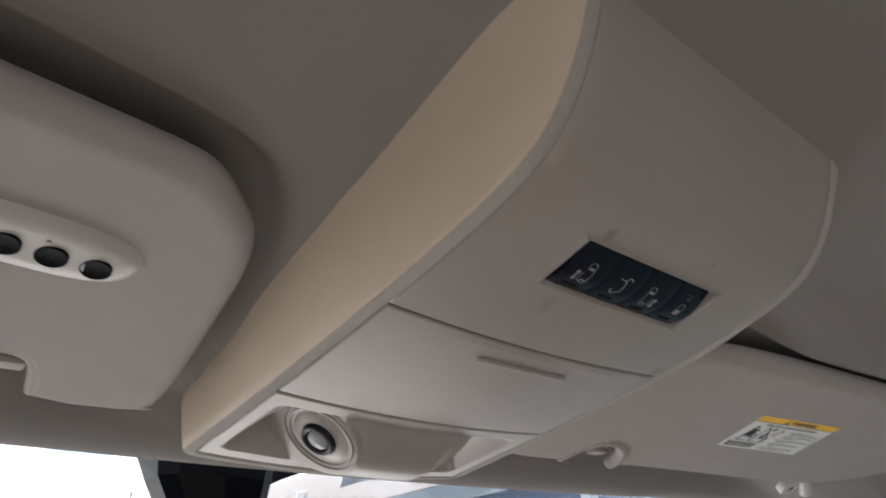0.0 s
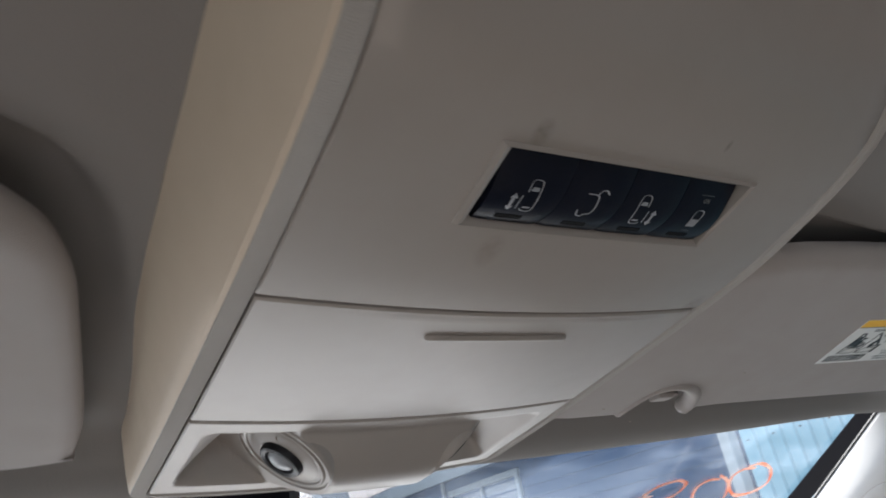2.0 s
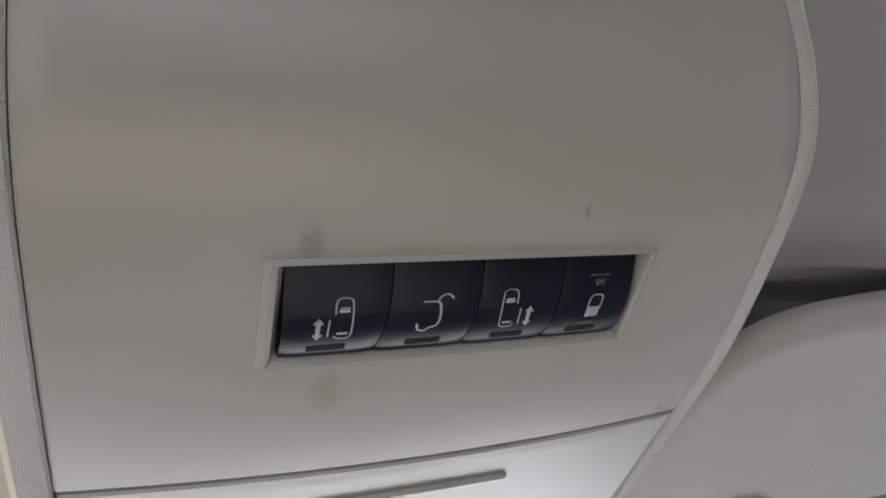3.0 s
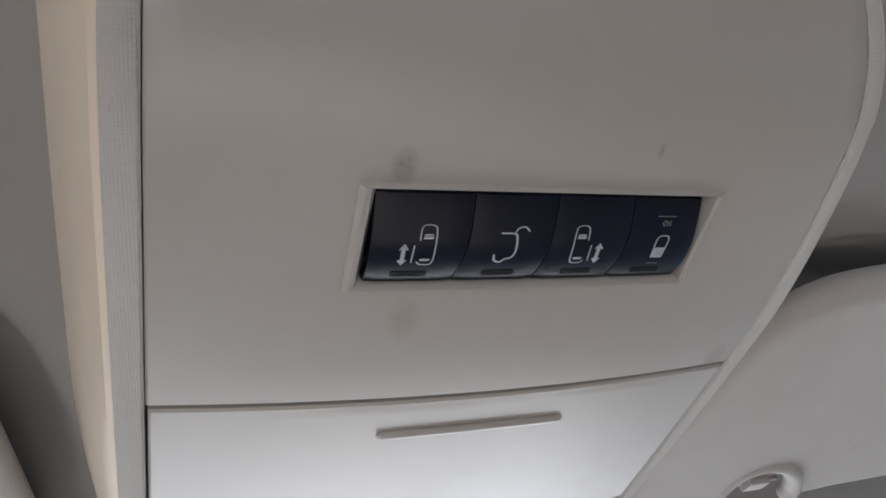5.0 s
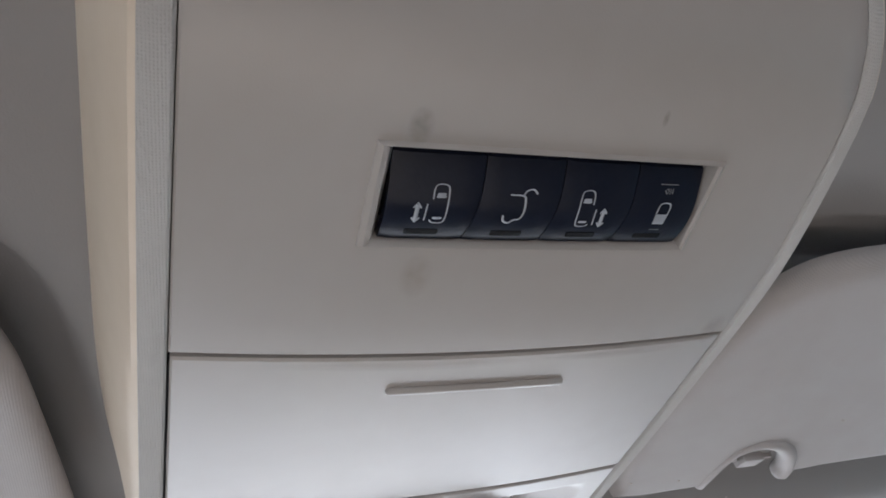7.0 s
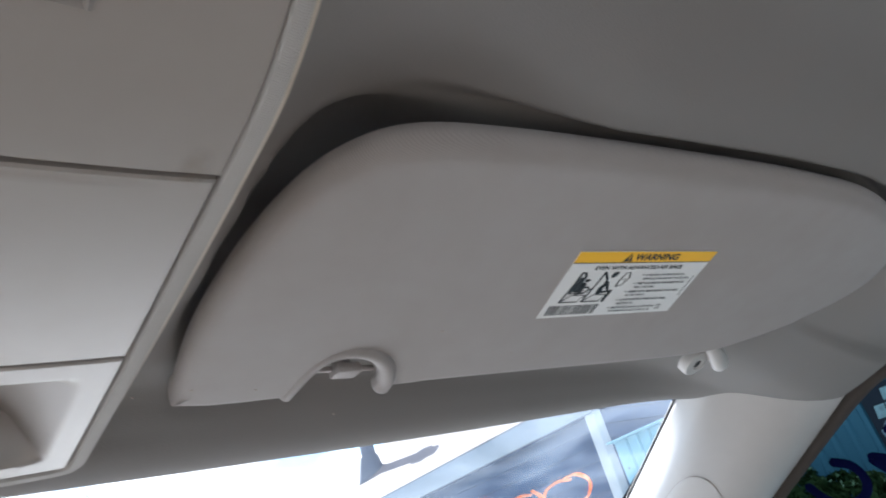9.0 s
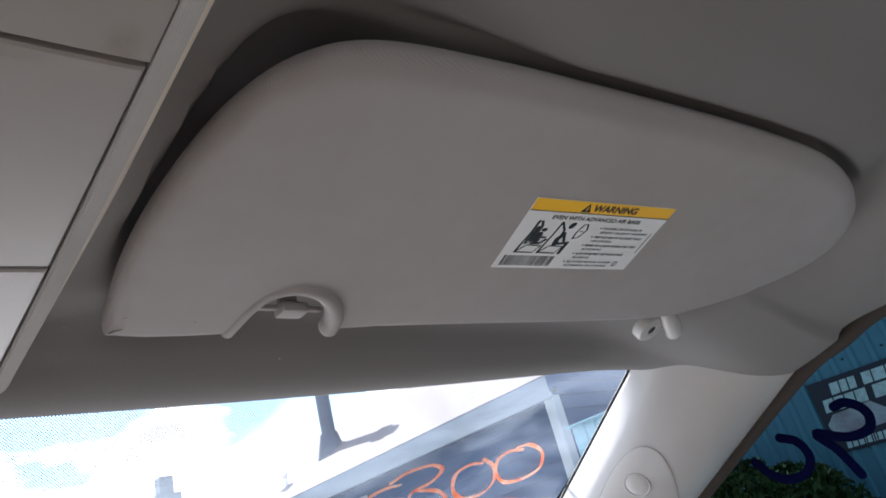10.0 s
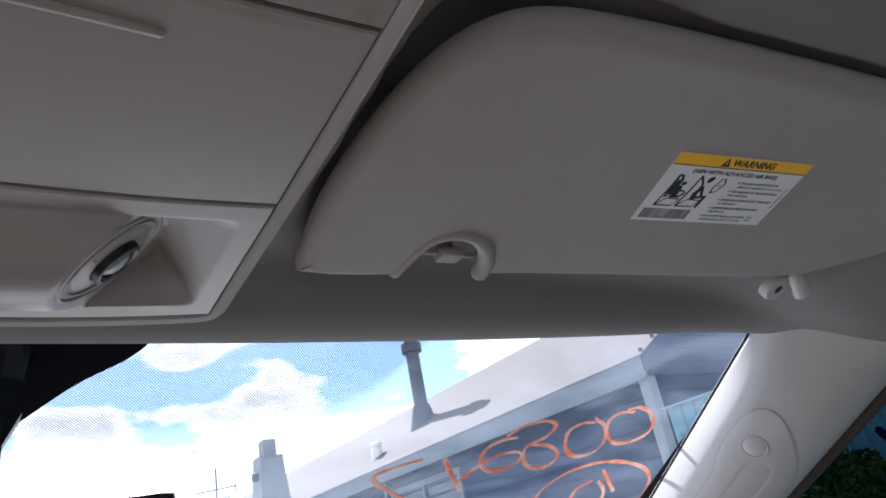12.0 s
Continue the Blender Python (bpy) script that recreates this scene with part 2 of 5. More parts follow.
def skin(rows, closed=False, bm=None):
    """Quads over rows of points; closed joins each row's end to its start."""
    bm = bm or bmesh.new()
    grid = [[bm.verts.new(p) for p in row] for row in rows]
    for a, b in zip(grid, grid[1:]):
        n = len(a)
        for i in range(n if closed else n - 1):
            quad = (a[i], a[(i + 1) % n], b[(i + 1) % n], b[i])
            if len(set(quad)) == 4:
                bm.faces.new(quad)
    return bm, grid


def box(bm, lo, hi, bevel=0.0, m=None):
    made = bmesh.ops.create_cube(bm, size=1)["verts"]
    for v in made:
        v.co = Vector([l + (c + 0.5) * (h - l) for l, h, c in zip(lo, hi, v.co)])
    if bevel:
        edges = list({e for v in made for e in v.link_edges})
        res = bmesh.ops.bevel(bm, geom=edges, offset=bevel, segments=2, affect="EDGES", profile=0.6)
        made = list({v for f in res["faces"] for v in f.verts} | {v for v in made if v.is_valid})
    if m:
        for v in made:
            v.co = m @ v.co
    return bm


def spline(ctrl, per=8, closed=False):
    """Catmull-Rom curve through the control points."""
    p = [Vector(c) for c in ctrl]
    n = len(p)
    out = []
    for i in range(n if closed else n - 1):
        a, b = p[(i - 1) % n] if closed or i else p[0] * 2 - p[1], p[i]
        c = p[(i + 1) % n]
        d = p[(i + 2) % n] if closed or i + 2 < n else c * 2 - b
        for k in range(per):
            t = k / per
            out.append(0.5 * (2 * b + (c - a) * t + (2 * a - 5 * b + 4 * c - d) * t * t + (3 * b - a - 3 * c + d) * t ** 3))
    if not closed:
        out.append(p[-1])
    return out


def tube(pts, radius, up=(0, 0, 1), sides=8, flat=1.0, bm=None):
    """Sweep of a round (or flattened along up) section with domed ends; radius is a number or one per point."""
    bm = bm or bmesh.new()
    pts = [Vector(p) for p in pts]
    radii = radius if isinstance(radius, (list, tuple)) else [radius] * len(pts)
    rows, n = [], len(pts)
    for i, p in enumerate(pts):
        tan = (pts[min(i + 1, n - 1)] - pts[max(i - 1, 0)]).normalized()
        side = tan.cross(Vector(up)).normalized()
        top = side.cross(tan).normalized()
        ring = lambda s, q: [q + side * (math.cos(a) * radii[i] * s) + top * (math.sin(a) * radii[i] * s * flat)
                             for a in (2 * math.pi * k / sides for k in range(sides))]
        if i == 0:
            rows += [ring(0.05, p - tan * radii[i] * 0.8), ring(0.7, p - tan * radii[i] * 0.5)]
        rows.append(ring(1.0, p))
        if i == n - 1:
            rows += [ring(0.7, p + tan * radii[i] * 0.5), ring(0.05, p + tan * radii[i] * 0.8)]
    bm, grid = skin(rows, True, bm)
    bm.faces.new(grid[0])
    bm.faces.new(grid[-1][::-1])
    return bm


def revolve(profile, m, sides=40):
    """Turned form: profile of (radius, height) about the local z of m."""
    rows = [[m @ Vector((r * math.cos(a), r * math.sin(a), h)) for a in (2 * math.pi * k / sides for k in range(sides))] for r, h in profile]
    return skin(rows, True)[0]


def plate(outline, lift, thick, bm=None):
    """Flat piece: a 2D outline placed by lift(u, v, height), thick on the far side."""
    bm = bm or bmesh.new()
    low = [bm.verts.new(lift(u, v, 0)) for u, v in outline]
    top = [bm.verts.new(lift(u, v, thick)) for u, v in outline]
    n = len(outline)
    bm.faces.new(low)
    bm.faces.new(top[::-1])
    for i in range(n):
        bm.faces.new((low[i], top[i], top[(i + 1) % n], low[(i + 1) % n]))
    return bm


def rect(u0, v0, u1, v1):
    return [(u0, v0), (u1, v0), (u1, v1), (u0, v1)]


def lettering(text, size, m, name, mat, parent, shear=0.0, bold=0.0, align="CENTER"):
    cu = bpy.data.curves.new(name, "FONT")
    cu.body, cu.size, cu.align_x, cu.align_y, cu.shear, cu.offset, cu.extrude = text, size, align, "CENTER", shear, bold, size * 0.01
    ob = bpy.data.objects.new(name, cu)
    scene.collection.objects.link(ob)
    bpy.context.view_layer.update()
    me = bpy.data.meshes.new_from_object(ob.evaluated_get(bpy.context.evaluated_depsgraph_get()))
    bpy.data.objects.remove(ob)
    bpy.data.curves.remove(cu)
    me.materials.clear()
    me.materials.append(mat)
    me.transform(m)
    made = new(name, me)
    made.parent = parent
    return made


# ---------------------------------------------------------------- shapes of the cabin
SEAM = 0.094


def smooth(a, b, v):
    """Eased step from 0 at a to 1 at b."""
    t = min(1.0, max(0.0, (v - a) / (b - a)))
    return t * t * (3 - 2 * t)


PROFILE = spline([(y, z, 0) for y, z in ((-0.128, 1.600), (-0.1265, 1.588), (-0.1235, 1.575), (-0.118, 1.560), (-0.109, 1.543), (-0.096, 1.528), (-0.08, 1.519),
                  (-0.05, 1.5105), (0.0, 1.5), (0.089, 1.485), (0.172, 1.473), (0.20, 1.469))], 10)
PROFILE_Y, PROFILE_Z = [p.x for p in PROFILE], [p.y for p in PROFILE]


def belly(y):
    """Height of the console's underside along its seams."""
    return float(np.interp(y, PROFILE_Y, PROFILE_Z))


def console_z(x, y):
    return belly(y) - 0.004 * (1 - (x / SEAM) ** 2) * smooth(-0.07, 0.0, y)


ROOF = spline([(y, z, 0) for y, z in ((-2.3, 1.56), (-1.6, 1.615), (-0.8, 1.625), (-0.35, 1.612), (-0.2, 1.596), (-0.125, 1.578), (-0.08, 1.565), (-0.03, 1.548),
               (0.02, 1.537), (0.1, 1.524), (0.14, 1.520), (0.166, 1.511), (0.184, 1.494), (0.196, 1.4828), (0.207, 1.4773), (0.218, 1.4761), (0.229, 1.4779), (0.239, 1.4812))], 8)
ROOF_Y, ROOF_Z = [p.x for p in ROOF], [p.y for p in ROOF]
RAIL = 0.69
# the lining's lower edge along the door rail and round into the windshield pillar
EDGE = spline([(y, z, 0) for y, z in ((-2.3, 1.425), (-1.2, 1.455), (-0.3, 1.476), (0.02, 1.468), (0.07, 1.4545), (0.10, 1.4462), (0.127, 1.4415), (0.148, 1.4465), (0.17, 1.4575), (0.2, 1.4735), (0.24, 1.4945))], 8)
EDGE_Y, EDGE_Z = [p.x for p in EDGE], [p.y for p in EDGE]


# passenger visor's outline in plan
VISOR_EDGE = [(0.126, 0.157), (0.122, 0.114), (0.125, 0.073), (0.133, 0.037), (0.147, 0.011), (0.171, -0.0055), (0.22, -0.0165), (0.30, -0.029), (0.39, -0.041),
              (0.465, -0.0455), (0.521, -0.034), (0.551, -0.009), (0.553, 0.018), (0.534, 0.046), (0.492, 0.078), (0.445, 0.098), (0.30, 0.1245), (0.242, 0.1350)]
ARCH = [(0.2265, 0.1385), (0.2255, 0.130), (0.2190, 0.1190), (0.2090, 0.1125), (0.1980, 0.1115), (0.1880, 0.1165), (0.1820, 0.127), (0.1780, 0.149)]


# the driver's visor is a little squarer at its inner corner
DRIVER_EDGE = [(0.1310, 0.1625), (0.1295, 0.138), (0.1313, 0.111), (0.1335, 0.088), (0.1357, 0.066), (0.1388, 0.041), (0.1449, 0.0216), (0.1545, 0.0087), (0.1715, -0.0065),
               (0.1869, -0.0117), (0.2201, -0.0172), (0.312, -0.031), (0.402, -0.043), (0.477, -0.0475), (0.533, -0.034), (0.563, -0.004), (0.565, 0.023), (0.546, 0.051), (0.504, 0.083),
               (0.457, 0.103), (0.312, 0.1295), (0.254, 0.140)]


def visor_z(x, y):
    return 1.5341 - 0.0714 * abs(x) - 0.2277 * y


def visor_outline(corners, arch_at, front):
    edge = [tuple(p[:2]) for p in spline([(x, y, 0) for x, y in corners], 6)]
    arch = [(p.x + arch_at[0], p.y + arch_at[1]) for p in spline([(x, y, 0) for x, y in ARCH], 5)]
    return edge + arch + front


OUTLINE = visor_outline(VISOR_EDGE, (0.0, 0.0), [(0.16, 0.1535), (0.143, 0.1565)])
DRIVER_OUTLINE = visor_outline(DRIVER_EDGE, (0.012, 0.005), [(0.172, 0.1597), (0.150, 0.1630)])
HULL = [p for p in OUTLINE if not (0.175 < p[0] < 0.231 and 0.105 < p[1] < 0.15)]


def hull_distance(x, y):
    """Distance outside the visor's footprint (negative within)."""
    best, inside = 9.0, False
    for (x0, y0), (x1, y1) in zip(HULL, HULL[1:] + HULL[:1]):
        dx, dy = x1 - x0, y1 - y0
        t = min(1, max(0, ((x - x0) * dx + (y - y0) * dy) / (dx * dx + dy * dy + 1e-12)))
        best = min(best, math.hypot(x - x0 - t * dx, y - y0 - t * dy))
        if (y0 > y) != (y1 > y) and x < x0 + (y - y0) / (y1 - y0) * dx:
            inside = not inside
    return -best if inside else best


def roof_z(x, y, recess=True):
    a = abs(x)
    base = float(np.interp(y, ROOF_Y, ROOF_Z))
    side = 1 - smooth(0.10, 0.235, y)
    z = base - side * 0.07 * max(0.0, min(a, 0.55) - 0.12) + 0.016 * (1 - side) * (a / 0.61) ** 2
    # the lining dips towards the console's front half
    z += 0.019 * float(np.interp(y, (-0.16, -0.04, 0.0, 0.03, 0.085, 0.12, 0.15, 0.19), (0.0, 0.15, 0.1, -0.2, -0.75, -0.75, -0.6, 0.0))) * (1 - smooth(0.115, 0.16, a))
    edge = float(np.interp(y, EDGE_Y, EDGE_Z))
    drop = smooth(0.46, RAIL + 0.01, a) ** 1.15
    z = z * (1 - drop) + edge * drop
    if recess and -0.12 < y < 0.2 and a > 0.09:
        d = hull_distance(a, y)
        near = (smooth(0.140, 0.262, a) if x > 0 else smooth(0.28, 0.42, a)) * smooth(0.56, 0.49, a) * smooth(0.06, 0.0, y)
        shut = near * smooth(0.075, 0.008, d)
        z += (min(z, visor_z(a, y) + 0.0075) - z) * shut
        z += (0.020 * smooth(0.008, -0.004, d) * near + (0.045 * smooth(0.005, -0.018, d) * smooth(0.150, 0.100, y) * smooth(-0.012, 0.05, y) if x > 0 else 0.011 * smooth(0.010, -0.004, d) * smooth(0.125, 0.075, y)) * (1 - near) + (0.015 * smooth(0.055, -0.012, d) * (1 - 0.7 * smooth(0.0, 0.06, y)) if x > 0 else 0.009 * smooth(0.030, -0.012, d)) * (1 - near)) * smooth(0.16, 0.12, y)
    return z


# ---------------------------------------------------------------- roof lining
def headliner():
    xs = sorted({round(s * v, 4) for s in (-1, 1) for v in list(np.linspace(0, 0.1, 8)) + list(np.linspace(0.11, 0.2, 19)) + list(np.linspace(0.205, 0.56, 84)) + list(np.linspace(0.57, RAIL, 12))})
    ys = list(np.linspace(-2.3, -0.3, 14)) + list(np.linspace(-0.25, -0.10, 16)) + list(np.linspace(-0.095, 0.03, 130)) + list(np.linspace(0.0315, 0.06, 16)) + list(np.linspace(0.064, 0.18, 30)) + list(np.linspace(0.183, 0.239, 24))
    rows = [[(x, y, roof_z(x, y)) for x in xs] for y in ys]
    # the front edge rolls up behind the glass
    for y, up in ((0.2430, 0.0030), (0.2462, 0.0070), (0.2480, 0.0125), (0.2485, 0.02), (0.2485, 0.06)):
        rows.append([(x, y, roof_z(x, 0.239) + up) for x in xs])
    ob = finish("ceiling", skin(rows)[0], FABRIC)
    return tagged(ob, "warm grey woven fabric roof lining of a van", "headliner", kind="structure")


lining = headliner()


def outer_roof():
    ys, xs = np.linspace(-2.6, 0.26, 12), np.linspace(-0.84, 0.84, 12)
    bm, _ = skin([[(x, y, 1.70 - 0.08 * (x / 0.84) ** 4 - 0.10 * smooth(-0.4, 0.26, y)) for x in xs] for y in ys])
    ob = finish("roof_panel", bm, TRIM)
    return tagged(ob, "plain van roof panel above the lining", "roof", kind="structure")


outer_roof()


def shell():
    """Plain walls that close the cabin round the camera: floor, door panels, tail and the panel under the windshield."""
    bm = box(bmesh.new(), (-0.80, -2.6, 0.30), (0.80, 1.2, 0.36))
    tagged(finish("floor", bm, TRIM, smooth=False), "plain cabin floor", "floor", kind="structure")
    for side, name in ((-1, "wall_west"), (1, "wall_east")):
        bm = bmesh.new()
        if side > 0:
            box(bm, (0.74, -2.6, 0.36), (0.80, 1.2, 0.98))
        else:
            # the sliding door stands open
            # door-sized gap added out of view to let more light in
            box(bm, (0.74, -2.6, 0.36), (0.80, -1.85, 0.98))
            box(bm, (0.74, -0.95, 0.36), (0.80, 1.2, 0.98))
        box(bm, (0.70, -0.95, 0.98), (0.76, -0.80, 1.5))
        box(bm, (0.70, -2.0, 0.98), (0.76, -1.85, 1.5))
        box(bm, (0.665, -2.6, 1.50), (0.80, 0.02, 1.60))
        for v in bm.verts:
            v.co.x *= side
        tagged(finish(name, bm, TRIM, smooth=False), "plain cabin side with window openings", "wall", kind="structure")
    bm = bmesh.new()
    # tail opening kept large and unglazed to light the cabin from behind
    box(bm, (-0.80, -2.66, 0.36), (0.80, -2.6, 0.92))
    box(bm, (-0.80, -2.66, 0.92), (-0.66, -2.6, 1.68))
    box(bm, (0.66, -2.66, 0.92), (0.80, -2.6, 1.68))
    box(bm, (-0.66, -2.66, 1.5), (0.66, -2.6, 1.68))
    tagged(finish("wall_south", bm, TRIM, smooth=False), "plain cabin tail with a window opening", "wall", kind="structure")
    # added panes out of view that balance light from both sides
    for k, (a, b) in enumerate((((0.725, -1.86, 0.97), (0.725, -0.94, 1.52)), ((0.725, -2.6, 0.97), (0.725, -1.99, 1.52)), ((-0.725, -2.6, 0.97), (-0.725, -1.99, 1.52)))):
        bm, _ = skin([[(a[0], y, z) for y in (a[1], b[1])] for z in (a[2], b[2])])
        tagged(finish("window_%d" % (4 + k), bm, EAST_DIMMER if a[0] > 0 else PRIVACY), "unseen rear side pane, its tint set to shape the cabin light", "window", kind="structure")
    bm = box(bmesh.new(), (-0.80, 0.64, 0.36), (0.80, 1.22, 0.90))
    tagged(finish("wall_north", bm, TRIM, smooth=False), "plain panel below the windshield", "wall", kind="structure")
    # out of view; its pale top reflects the sun onto the console
    bm = box(bmesh.new(), (-0.80, 0.60, 0.90), (0.80, 1.22, 0.93), 0.008)
    tagged(finish("dash_shelf", bm, DASH), "plain unseen shelf below the windshield, kept pale to bounce sunlight", "dashboard", kind="structure")


shell()


def bonnet():
    """Unseen white bonnet added ahead of the glass to throw sunlight up into the cabin."""
    rows = [[(x, y, 0.985 - 0.16 * ((y - 1.25) / 0.95) ** 1.6 - 0.05 * (x / 0.8) ** 4) for x in np.linspace(-0.82, 0.82, 9)] for y in np.linspace(1.25, 2.2, 8)]
    rows.append([(x, 2.24, 0.45) for x in np.linspace(-0.80, 0.80, 9)])
    tagged(finish("bonnet", skin(rows)[0], BOUNCE_WHITE), "unseen white bonnet panel added to bounce sunlight into the cabin", "bonnet", kind="structure")


bonnet()


# ---------------------------------------------------------------- overhead console
def panel_rows(xs, ys, zf, roll=0.0022):
    """A moulded panel over the console's underside with edges rolled upwards."""
    x0, x1, y0, y1 = xs[0], xs[-1], ys[0], ys[-1]
    k = 0.0007
    xx = [x0, x0, x0 + k] + list(xs[1:-1]) + [x1 - k, x1, x1]
    yy = [y0, y0, y0 + k] + list(ys[1:-1]) + [y1 - k, y1, y1]
    rows = []
    for j, y in enumerate(yy):
        row = []
        for i, x in enumerate(xx):
            up = 0.0
            if i in (0, len(xx) - 1) or j in (0, len(yy) - 1):
                up = roll * 2.2
            elif i in (1, len(xx) - 2) or j in (1, len(yy) - 2):
                up = roll * 0.3
            row.append((x, y, zf(x, y) + up))
        rows.append(row)
    return rows


console = thing("overhead_console", "beige moulded plastic overhead console on the roof between two sun visors", "overhead console")


def console_frame():
    """The yellowed surround: a lip beside the seam, then a flank that runs up to the lining."""
    path = []
    for y in list(np.linspace(-0.1255, -0.09, 12)) + list(np.linspace(-0.08, 0.168, 26)):
        path.append((-SEAM - 0.0002, y, Vector((-1, 0, 0)), 1.0))
    for k in range(1, 7):
        a = k / 7 * math.pi / 2
        path.append((-SEAM + 0.004 - 0.0042 * math.cos(a), 0.1690 + 0.0048 * math.sin(a), Vector((-math.cos(a), math.sin(a), 0)), 1.0))
    for x in np.linspace(-0.088, 0.088, 15):
        path.append((x, 0.1742, Vector((0, 1, 0)), 1.0))
    right = [(-x, y, Vector((-n.x, n.y, 0)), w) for x, y, n, w in path[:44]][::-1]
    rows, strips = [], []
    for x, y, n, w in path + right:
        zs = belly(y) - 0.004 * max(0.0, 1 - (x / SEAM) ** 2)
        wide = 0.005 + 0.013 * smooth(0.168, 0.03, y) * (1 if abs(n.x) > 0.9 else abs(n.x)) - 0.003 * smooth(-0.09, -0.125, y)
        lip = 0.0075 - 0.0018 * smooth(0.5, 0.95, n.x)
        ox, oy = x + n.x * (lip + wide), y + n.y * (lip + wide)
        zo = max(roof_z(ox, min(oy, 0.2)) + 0.006, zs + 0.006)
        p = lambda d, z: (x + n.x * d, y + n.y * d, z)
        strips.append([p(0, zs + 0.008), p(0, zs + 0.0006), p(0.0008, zs - 0.0004), p(lip * 0.5, zs - 0.0008), p(lip * 0.97, zs - 0.0003), p(lip * 1.0, zs + 0.0008)])
        row = [p(lip * 0.9, zs + 0.003), p(lip * 0.975, zs + 0.0002), p(lip + wide * 0.08, zs + 0.0010)]
        for f, b in ((0.22, 0.10), (0.38, 0.25), (0.54, 0.45), (0.70, 0.66), (0.84, 0.84), (1.0, 1.0), (1.08, 1.25)):
            row.append(p(lip + wide * f, zs + 0.0016 + (zo - zs - 0.0016) * b))
        rows.append(row)
    part("surround_strip", skin(strips)[0], STRIP, console, "pale grey textured edging strip")
    return part("surround", skin(rows)[0], CREAM, console, "yellowed cream plastic surround with a rolled lip")


console_frame()

SW_X0, SW_X1, SW_Y0, SW_Y1 = -0.0486, 0.0508, -0.0692, -0.0412


def console_cover():
    """Rear cover, curving up into the lining, with the opening for the switches."""
    xs = sorted(set(list(np.linspace(-SEAM + 0.0001, SEAM - 0.0001, 25)) + [SW_X0, SW_X1]))
    ys = sorted(set(list(np.linspace(-0.1275, -0.095, 16)) + list(np.linspace(-0.090, -0.0008, 22)) + [SW_Y0, SW_Y1]))
    rows = panel_rows(xs, ys, console_z)
    bm, grid = skin(rows)
    gone = [f for f in bm.faces if SW_X0 < f.calc_center_median().x < SW_X1 and SW_Y0 < f.calc_center_median().y < SW_Y1]
    bmesh.ops.delete(bm, geom=gone, context="FACES")
    for v in bm.verts:
        if abs(v.co.x - SW_X1) < 1e-4 and SW_Y0 <= v.co.y <= SW_Y1 + 1e-4:
            v.co.x += 0.0006 * (v.co.y - SW_Y0) / (SW_Y1 - SW_Y0)
    return part("rear_cover", bm, GREIGE, console, "smooth greige cover that curves up to the lining")


console_cover()


def switch_lift(u, v, h):
    """u across from the opening's left end, v from its rear edge, h up into the console."""
    x, y = SW_X0 + u, SW_Y0 + v
    return Vector((x, y, console_z(x, y) + h))


FACE = spline([(v, h, 0) for v, h in ((0.0030, 0.0040), (0.0060, 0.0024), (0.0100, 0.0007), (0.0140, -0.0007), (0.0170, -0.0012), (0.0200, -0.0012), (0.0230, -0.0007), (0.0255, 0.0), (0.0279, 0.0009))], 8)
FACE_V, FACE_H = [p.x for p in FACE], [p.y for p in FACE]


